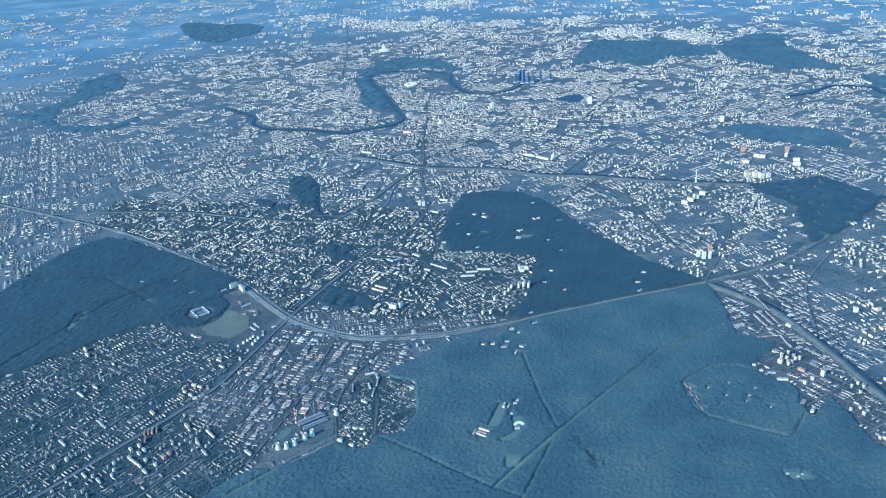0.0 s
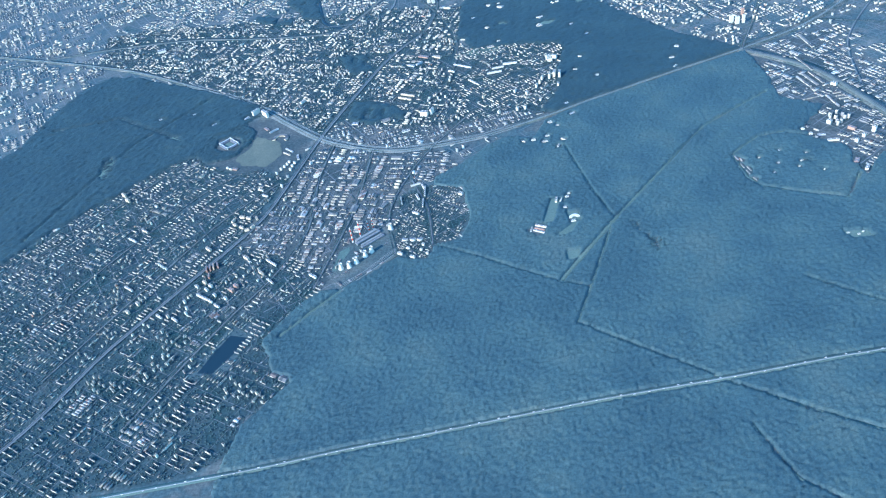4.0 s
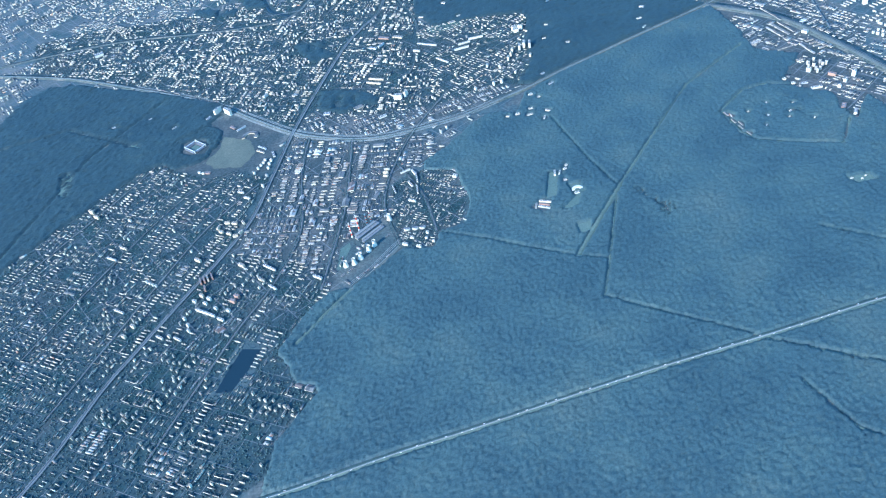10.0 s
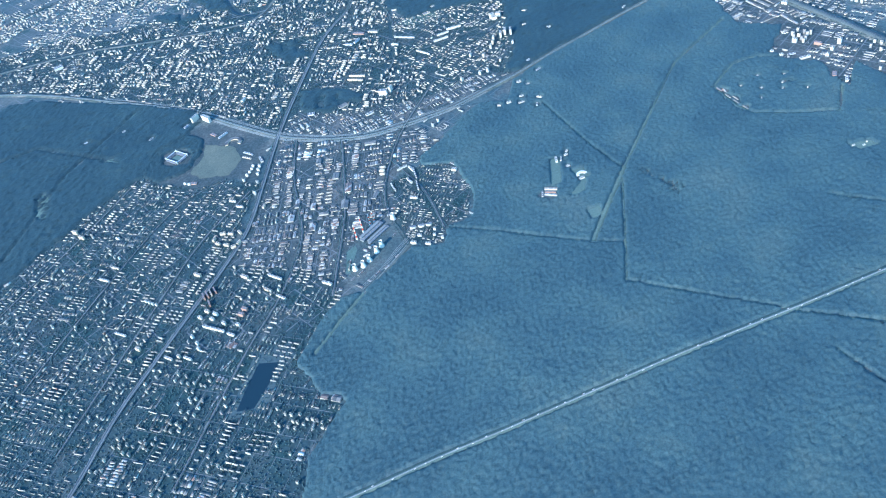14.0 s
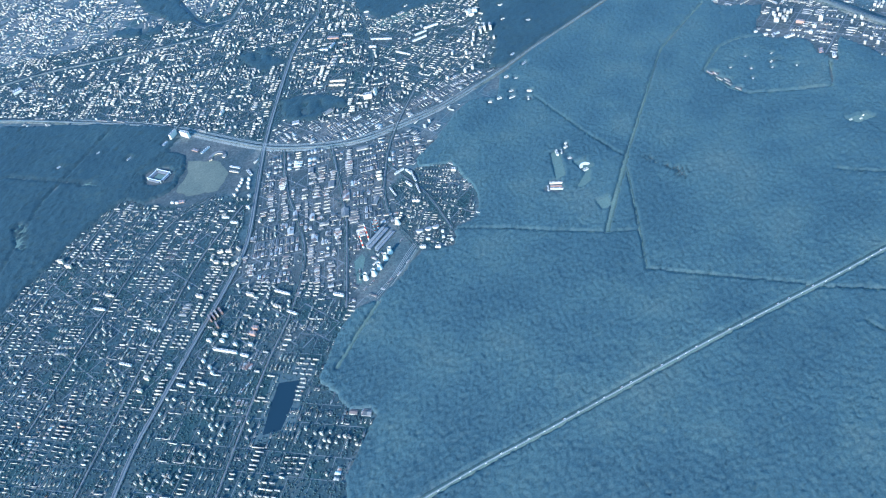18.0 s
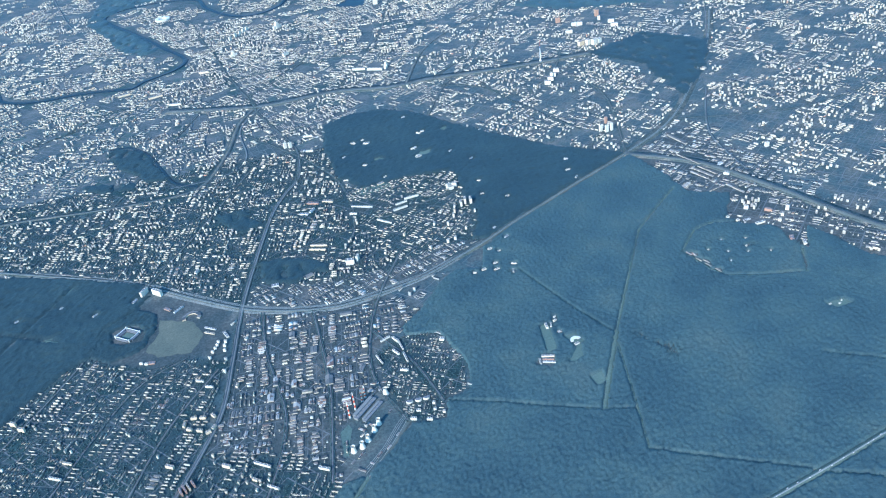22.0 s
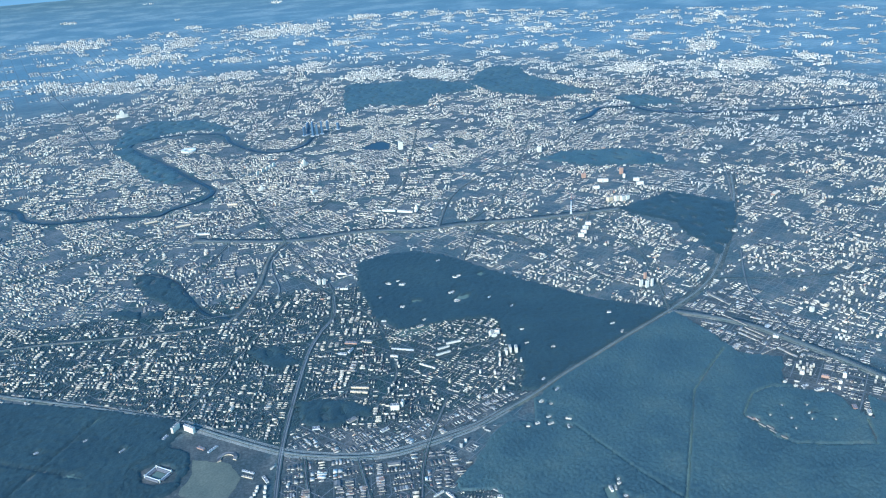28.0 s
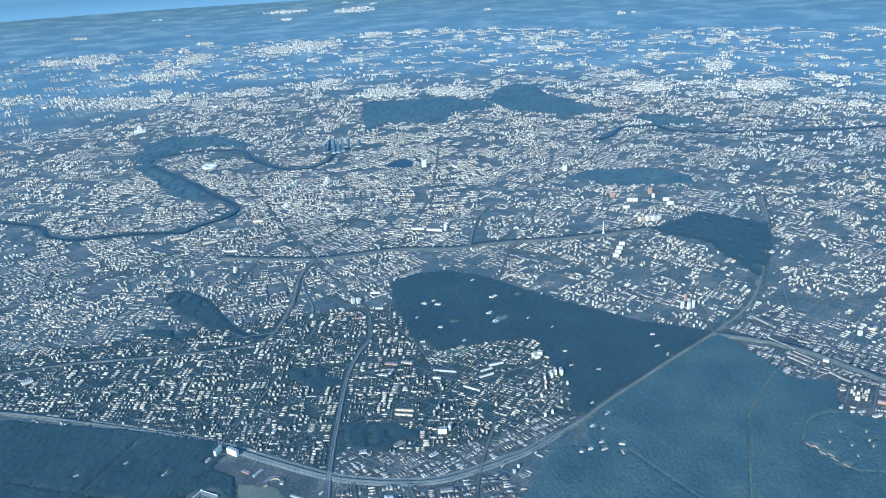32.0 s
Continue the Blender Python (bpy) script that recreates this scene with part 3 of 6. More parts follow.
# district: plan, street angle, size of its quarters, shares of quarters with rows, courts, towers, schools, sheds, houses, dense blocks and greens, hub of its ring streets
# single buildings that stand out: plan x, y, angle, length, depth, height, style
SPOTS = [
    ("beside the vacant field", [(-62, 50, 50, 7, 1.8, 4.2, "w"), (-53, 45, -50, 9, 2.0, 4.4, "w"), (-12, -27, -75, 7, 1.8, 0.9, "w"), (-21, -15, -43, 9, 1.2, 0.6, "k"),
                                 (-22, -20, -40, 8, 1.2, 0.6, "c"), (-40, 18, 39, 8, 1.6, 0.8, "k"), (-69, 44, 50, 5, 2, 0.8, "k"), (-47, 22, -50, 6, 2, 0.7, "b"), (-60, -34, -20, 5, 2.2, 0.7, "b")]),
    ("in a row by the highway", [(-13, -35, -20, 1.6, 1.2, 2, "w"), (-14, -39, -20, 1.6, 1.2, 2, "w"), (-14.5, -44, -20, 1.6, 1.2, 2, "w"), (-17.5, -33, -20, 1.6, 1.2, 1.8, "w"),
                                 (-18.5, -36, -20, 1.6, 1.2, 1.8, "w"), (-20, -39, -20, 1.6, 1.2, 1.8, "w"), (-22, -42, -20, 1.6, 1.2, 1.8, "w")]),
    ("at the forest edge", [(81.5, -80.5, 20, 7, 1.0, 1.2, "w"), (88.5, -90, -88, 11, 0.9, 1.3, "w"), (88, -103, -90, 9, 0.9, 1.3, "w"), (73, -98, -80, 9, 0.8, 1.1, "w"), (77, -155, -25, 3.4, 1.3, 1.6, "w"), (85, -159, -25, 3.2, 1.3, 1.4, "w"), (81.5, -150, -25, 2.4, 1.2, 1.4, "w"), (91, -148, -25, 1.5, 1.2, 1.6, "w"),
                            (94, -157, -25, 1.5, 1.2, 1.5, "w"), (90, -153, -25, 1.5, 1.2, 1.6, "w"), (113.3, -97, -32, 3.2, 2.2, 1.6, "w"), (24, -169, -38, 6.5, 1.3, 1.5, "w")]),
    ("round a shared court", [(-38, -99, -8, 3.6, 1.3, 1.7, "c"), (-33, -101, -20, 3.6, 1.3, 1.7, "c"), (-27, -102, -60, 3.4, 1.3, 1.7, "c"), (-27.5, -112, 50, 3.2, 1.4, 1.9, "c"),
                              (-31, -114.5, 10, 3.2, 1.4, 1.8, "c"), (-35.5, -111, -30, 3.6, 1.3, 1.7, "c"), (-41, -107.5, -35, 3.4, 1.3, 1.7, "c"), (-43.5, -102.5, 70, 3.4, 1.3, 1.7, "c")]),
    ("beside the highway", [(-48.5, -153, -73, 5, 0.9, 2.2, "b"), (-46.5, -152, -71, 5, 0.9, 2.2, "b"), (-44.5, -151, -72, 5, 0.9, 2.2, "c"), (-42, -150, -70, 4.6, 0.9, 2.2, "b"), (-45, -160, -75, 4.4, 0.9, 2.0, "b"),
                            (-53, -132, -38, 5, 1.4, 2.0, "c"), (-24, -145, -40, 5, 1.4, 2.0, "c"), (-6, -152, -42, 10.5, 1.0, 1.4, "w"), (-11, -161, -45, 3.4, 1.2, 1.6, "c"), (-3, -170, -44, 7, 1.0, 1.3, "w")]),
    ("on the pond estate", [(-42, -181, -35, 15, 1.0, 1.7, "w"), (-32, -189, -37, 5, 1.0, 1.6, "w"), (-56, -198, -38, 5.4, 1.0, 1.4, "w"), (-67, -194, -38, 5.4, 1.0, 1.4, "w"), (-46, -166, -35, 3, 1.3, 2.2, "c"),
                            (-41, -170, -35, 3, 1.3, 2.2, "w"), (-50, -169.5, -35, 2.6, 1.3, 2, "w"), (-43, -173, -35, 2.6, 1.3, 2, "w"), (-36, -179, -35, 2.2, 1.3, 2, "w"), (-28, -183, -35, 2.4, 1.3, 2, "w"),
                            (-54, -183, -35, 1.6, 1.3, 2.2, "w"), (-51, -189, -35, 1.5, 1.2, 2.2, "w"), (-50, -193.5, -35, 1.5, 1.2, 2.2, "w")]),
    ("on the old estate", [(-140, -56, -35, 4, 1.3, 3.0, "c"), (-134.5, -63.5, -35, 4.5, 1.3, 2.8, "c"), (-109, -74, -35, 3, 1.0, 1.4, "w"), (-61, -195, -38, 1.8, 1.3, 2.1, "c"), (-85, -181, -36, 3, 1.4, 2.2, "c"), (-89, -188, -36, 3, 1.4, 2.2, "c"), (-26, -176, -36, 3.6, 1.6, 2.2, "b"), (-24, -172.5, -36, 3.6, 1.6, 2.2, "b"),
                           (-84, -143, -35, 1.3, 1.0, 1.8, "w"), (-81.8, -145, -35, 1.3, 1.0, 1.8, "w"), (-79.6, -146.8, -35, 1.3, 1.0, 1.8, "w"), (-77.2, -148.5, -35, 1.3, 1.0, 1.8, "w"), (-97, -165, -35, 8, 1.0, 1.3, "w"),
                           (-113, -113, -35, 8, 1.0, 1.5, "w"), (-107, -104, -35, 6, 1.0, 1.5, "c")]),
    ("beside the parkland", [(182, 86, 30, 4, 2, 4, "w"), (187, 86, -30, 4, 2, 3.6, "w"), (183, 82, 0, 4, 2, 3, "w"), (181, 53, 78, 4.4, 1.5, 4.2, "w"), (185, 55, 75, 5, 1.6, 5, "w"),
                             (189, 53, 80, 5, 1.6, 5, "w"), (187, 39, 70, 2.4, 1.4, 2.2, "w"), (170, 40, 70, 3, 1.4, 3, "w"), (173, 46, 70, 3, 1.4, 3, "c"), (175, 52, 70, 3, 1.4, 3, "w"), (154, 7, 60, 2, 1.6, 2.8, "w"),
                             (160, 8, 60, 2, 1.6, 2.8, "w"), (162, 30, 67, 2.2, 1.6, 3.0, "w")]),
    ("in the park suburb", [(82, 15, -16, 6, 3, 4, "w"), (88, 17, 60, 4, 1.6, 4.4, "w"), (150, 86, 0, 12, 1.2, 1.6, "w"), (137, 73, 8, 12, 1.1, 1.5, "w"), (140, 81, 8, 10, 1.1, 1.4, "w"), (101, 84, -34, 6, 1.2, 1.6, "w"),
                            (110, 92, -32, 18, 1.0, 1.2, "k"), (120, 60, -52, 14, 0.9, 1.2, "w"), (140, 5, 40, 1.8, 1.5, 2.4, "w"), (128, 32, 40, 1.8, 1.5, 2.4, "c"), (172, 18, 60, 1.6, 1.4, 1.8, "w"), (153, 36, 60, 2.6, 1.2, 2.4, "w")]),
    ("in the works quarter", [(84, -114, -32, 5, 1.2, 1.4, "w"), (87, -84, -70, 6, 1.1, 1.5, "w"), (84, -96, -68, 6, 1.1, 1.5, "w"), (0, -38, 60, 2.6, 1.4, 1.3, "w"), (-11, -82, 60, 2.6, 1.3, 1.6, "c"), (-32, -67, -30, 5, 1, 1.3, "w"), (-27, -75, -30, 5, 1, 1.3, "w"),
                              (69, -6, 20, 6, 2.4, 0.9, "w"), (27, 14, -10, 5, 3, 1.0, "k"), (-66, -32, -20, 2, 1.1, 1.5, "w"), (-63, -34, -20, 2, 1.1, 1.5, "w")]),
    ("in the old suburb", [(75, 119, -30, 10, 2.6, 1.2, "b"), (87, 116, -32, 9, 2.6, 1.2, "c"), (66, 51, -27, 13, 1.0, 1.4, "c"), (64, 45.5, -30, 13, 1.0, 1.4, "c"), (65, 105, -34, 7, 2.2, 1.1, "k"), (72, 107, 50, 7, 1.8, 1.4, "k"),
                           (73, 243, 20, 3, 1.8, 5.4, "w"), (77.5, 241, 20, 3, 1.8, 5.4, "w"), (97, 256, -20, 9, 1.4, 1.8, "w"), (92, 221, -20, 7, 1.4, 1.8, "w"), (-24, 60, 60, 5, 2, 2, "w"), (-196, 205, 20, 8, 5, 2.4, "w")]),
    ("in a forest clearing", [(177, -17, 20, 3, 1.5, 1.2, "w"), (164, -39, 10, 3, 1.3, 1.0, "w"), (174, -35, 10, 3, 1.2, 0.7, "w"), (172, -42.5, 10, 4, 1.2, 0.7, "w"), (182, -22, 10, 2.4, 1, 0.7, "w"), (185, -42, -40, 4, 1, 0.8, "w"),
                              (181, -50, 70, 4, 1.2, 0.9, "w"), (157, -39.5, -20, 2.4, 1, 0.8, "w"), (202, 62, 0, 3, 1, 0.7, "w"), (218, 48, 0, 3, 1.6, 0.8, "w"), (191, 9, 30, 3, 1.2, 0.7, "k"), (194, -7, 30, 4, 1, 0.7, "k")]),
    ("among the park trees", [(133, 214, -40, 4.0, 1.2, 0.8, "w"), (142, 217, -3, 3.0, 1.2, 0.8, "w"), (145, 208, 34, 3.5, 1.6, 1.0, "k"), (131, 164, -19, 4.0, 1.0, 0.7, "w"), (180, 174, 18, 4.0, 1.2, 0.8, "k"), (178, 157, -35, 3.0, 1.2, 0.8, "w"), (197, 204, 2, 3.5, 1.6, 1.0, "w"), (217, 126, 39, 4.0, 1.0, 0.7, "k"), (109, 145, -14, 4.0, 1.2, 0.8, "w"), (141, 133, 23, 3.0, 1.2, 0.8, "w"), (285, 81, -30, 3.5, 1.6, 1.0, "k"), (278, 63, 7, 4.0, 1.0, 0.7, "w"), (278, 48, 44, 4.0, 1.2, 0.8, "w"), (105, 250, -9, 3.0, 1.2, 0.8, "k"), (191, 246, 28, 3.5, 1.6, 1.0, "k"), (208, 84, -25, 4.0, 1.0, 0.7, "w"), (132, 216, 10, 4, 1.6, 0.8, "w"), (143, 208, -20, 5, 2.4, 1.2, "w"), (131, 164, -30, 4, 2, 0.9, "w"), (178, 155, 20, 5, 2.6, 0.8, "w"), (178, 172, -40, 4, 1, 0.8, "w"), (193, 202, -50, 5, 0.9, 0.9, "w"),
                              (134, 123, 15, 6, 2.6, 0.9, "c"), (206, 150, 30, 3, 1.2, 0.7, "k"), (118, 190, 30, 3, 1.2, 0.7, "k"), (-150, 60, 30, 3, 1.2, 0.7, "k"), (-120, 62, 30, 3, 1, 0.6, "k"), (-96, 40, 40, 4, 1, 0.7, "k")]),
    ("in the forest hospital", [(164, -140.5, -24, 7.5, 1.1, 1.0, "w"), (162.5, -145.5, -30, 7.5, 1.1, 0.9, "k"), (158, -143, -105, 4.6, 1.0, 0.8, "w"), (163, -143, -27, 6.5, 0.8, 0.7, "b"), (175, -115, -98, 4.4, 1.4, 1.6, "w"),
                                (178, -115, -110, 3.4, 0.9, 1.0, "w"), (182, -112, 20, 2.2, 1.2, 1.0, "w"), (183.5, -108.5, 20, 1.6, 1.0, 0.8, "w"), (180, -123, 0, 2, 1, 0.7, "k"), (184, -138, 10, 3, 1.4, 0.9, "w")]),
    ("in the forest corner estate", [(359, -58, -50, 3, 2, 2.8, "w"), (382, -73, -50, 2.4, 2, 4, "w"), (344, -69, 0, 2, 1.6, 1.4, "w"), (341, -62, 0, 2, 1.4, 1.2, "w"), (364, -113, 60, 5, 2, 1.6, "w"), (361, -104, 60, 5, 2.6, 0.8, "b"),
                                     (350, -71, 0, 5, 1.4, 0.8, "k"), (355, -79, 0, 7, 1.6, 1.4, "w"), (370, -68, -50, 5, 1.8, 2, "b"), (374, -78, -50, 2, 1.6, 2.2, "w"), (368, -83, -50, 2, 1.6, 2.2, "w"), (378, -8, -50, 4, 2.4, 2, "w")]),
    ("among the forest plots", [(306, -90, 20, 1.2, 0.8, 0.5, "w"), (316, -98, 20, 1.0, 0.8, 0.5, "k"), (327, -104, 40, 1.4, 0.8, 0.5, "w"), (335, -90, 10, 1.2, 0.8, 0.5, "w"), (320, -84, 10, 1.0, 0.8, 0.5, "k"),
                                (330, -98, 30, 1.8, 1.0, 0.6, "w"), (311, -108, 60, 1.2, 0.8, 0.5, "k"), (340, -110, 60, 1.4, 0.9, 0.5, "w"), (333, -173, 10, 1.6, 0.8, 0.5, "w"), (338, -175, 10, 1.4, 0.8, 0.5, "w"), (341, -173, 40, 1.2, 0.8, 0.5, "w")]),
    ("behind the goods station", [(335, 113, 10, 3.2, 1.4, 6.5, "w"), (339, 109.5, 10, 3.2, 1.4, 6.5, "w"), (344, 110, 10, 2.2, 1.4, 7.2, "w"), (347, 126, 10, 2.2, 1.8, 6, "b"), (432, 15, 0, 3, 2.4, 4, "w"), (449, 17, 20, 4, 2, 2.6, "c"),
                                  (344, 241, -30, 6, 3, 4, "w"), (351, 249, -30, 6, 3, 4, "w"), (358, 258, -30, 6, 3, 4, "w"), (366, 267, -30, 6, 3, 4, "w"), (356, 256, 60, 3, 2, 5, "w")]),
    ("near the exhibition grounds", [(439, 414, 0, 5, 3, 6, "b"), (487, 406, 0, 4, 3.5, 8, "b"), (441, 547, 0, 5, 4, 8, "w"), (489, 374, -20, 7, 3, 4, "w"), (485, 359, -20, 8, 3, 4, "w"), (482, 391, -20, 3, 3, 5, "w"),
                                     (432, 370, -20, 8, 3, 3.5, "w"), (449, 391, -20, 6, 3, 4, "w"), (455, 388, -20, 6, 3, 4, "w"), (424, 324, 20, 7, 4, 5, "c"), (431, 321, 20, 5, 4, 6, "w"), (437, 318, 20, 5, 4, 6, "w"), (444, 320, 20, 5, 4, 5, "w")]),
    ("in the city centre", [(273, 659, 0, 6, 4, 11, "w"), (64, 632, 50, 5, 1.8, 5, "w"), (72, 643, 50, 5, 1.8, 5, "w"), (79, 650, 50, 5, 1.8, 5, "w"), (85, 657, 50, 5, 1.8, 5, "w"), (90, 664, 50, 5, 1.8, 5, "w"),
                            (186, 408, -27, 15, 2.6, 2.4, "w"), (202, 396, -36, 18, 2.6, 2.4, "w"), (-40, 470, 10, 16, 4, 2, "c"), (-75, 500, 10, 14, 4, 2, "c"), (20, 520, -20, 12, 5, 2.4, "c"), (-20, 430, -20, 14, 3, 2, "w"), (120, 520, 30, 8, 4, 3, "w")]),
]
LONG_SHEDS = [(370, 5, -76, 19, 1.8, 0.8), (365, 3, -74, 19, 1.8, 0.8), (360, 1, -73, 17, 1.8, 0.8), (370, -30, -79, 17, 1.2, 1.0), (368, 28, -76, 24, 1.4, 0.7), (358, -23, 14, 12, 0.9, 0.7), (380, 63, -81, 22, 2.2, 1.0),
              (385, 23, -55, 9, 2, 0.7), (376, -20, 10, 5.6, 1.2, 1.0), (377, -24, 14, 6, 1.2, 1.0), (378, -28, 14, 6.4, 1.2, 1.0), (380, -32, 16, 6.4, 1.2, 1.0)]
WORKS_HALLS = [(28, -49, 78, 5, 3.4, 1.2), (21, -96, 78, 5, 3, 1.3), (27, -106, -12, 6, 2.2, 1.2), (6, -102, 78, 6, 4, 0.8), (19, -116, 78, 6, 4, 0.8), (11, -89, 78, 7, 3, 0.8), (38, -70, 78, 6, 4, 0.9),
               (41, -102, 80, 8, 4.5, 0.9), (65, -43, -12, 8, 3, 0.9), (45, -86, 80, 9, 4, 0.9), (61, -101, 60, 7, 3, 0.8), (51, 14, 20, 7, 4, 1.0)]
LONG_SHEDS += [(-118, 108, -38, 10, 1.3, 0.5), (-103, 97, -38, 8, 1.3, 0.5), (-172, 145, -33, 9, 1.4, 0.5), (-40, 44, -45, 6, 1.5, 0.6), (22, -252, -30, 5, 3.5, 0.7), (16, -249, -30, 4, 2.5, 0.6)]
LONG_SHEDS += [(292.5, -88, 103, 5, 0.9, 0.5), (294, -97, 103, 5, 0.9, 0.5), (296, -105, 103, 5, 0.9, 0.5), (298, -113, 104, 5, 0.9, 0.5), (294.9, -91, 103, 5, 0.8, 0.5), (297.2, -101, 103, 5, 0.8, 0.5)]
GARAGES = [(-46, -201.5, 54, 22), (-31.7, -195, 49, 12), (-34.7, -210.5, 45, 12), (-62, -205, 58, 14), (-70, -222, 60, 16), (-40, -232, 58, 18), (-22, -196, 52, 12), (-98, -200, 60, 14), (8, -236, 60, 12)]
WORKS_HALLS += [(34, -167, -50, 4.0, 1.6, 0.6), (39, -171, 40, 3.0, 1.2, 0.5), (44, -168, 40, 5.0, 1.4, 0.6), (48, -176, -50, 2.5, 1.2, 0.4), (53, -172, 40, 4.0, 1.6, 0.6), (59, -169, 40, 3.0, 1.2, 0.5), (42, -178, -50, 5.0, 1.4, 0.6), (66, -162, 40, 2.5, 1.2, 0.4), (50, -140, 40, 4.0, 1.6, 0.6), (54, -148, -50, 3.0, 1.2, 0.5), (61, -137, 40, 5.0, 1.4, 0.6), (67, -143, 40, 2.5, 1.2, 0.4), (49, -150, -50, 4.0, 1.6, 0.6)]
KEEP_CLEAR = [(x, y, 0.55 * l + 1.2) for where, rows in SPOTS for x, y, a, l, d, h, s in rows]
KEEP_CLEAR += [(x, y, 0.5 * l + 0.8) for x, y, a, l, d, h in LONG_SHEDS] + [(x, y, 0.5 * l + 0.6) for x, y, a, l, d, h in WORKS_HALLS] + [(54, -135, 9), (47, -162, 8), (43, -148, 8), (60, -150, 7), (58, -130, 8), (40, -172, 4), (84, -141, 5), (-74, 4, 14), (-32, 4, 8)]
KEEP_CLEAR += [(66, -154, 10), (-18, 812, 13), (172, 818, 30), (129, 643, 9)]
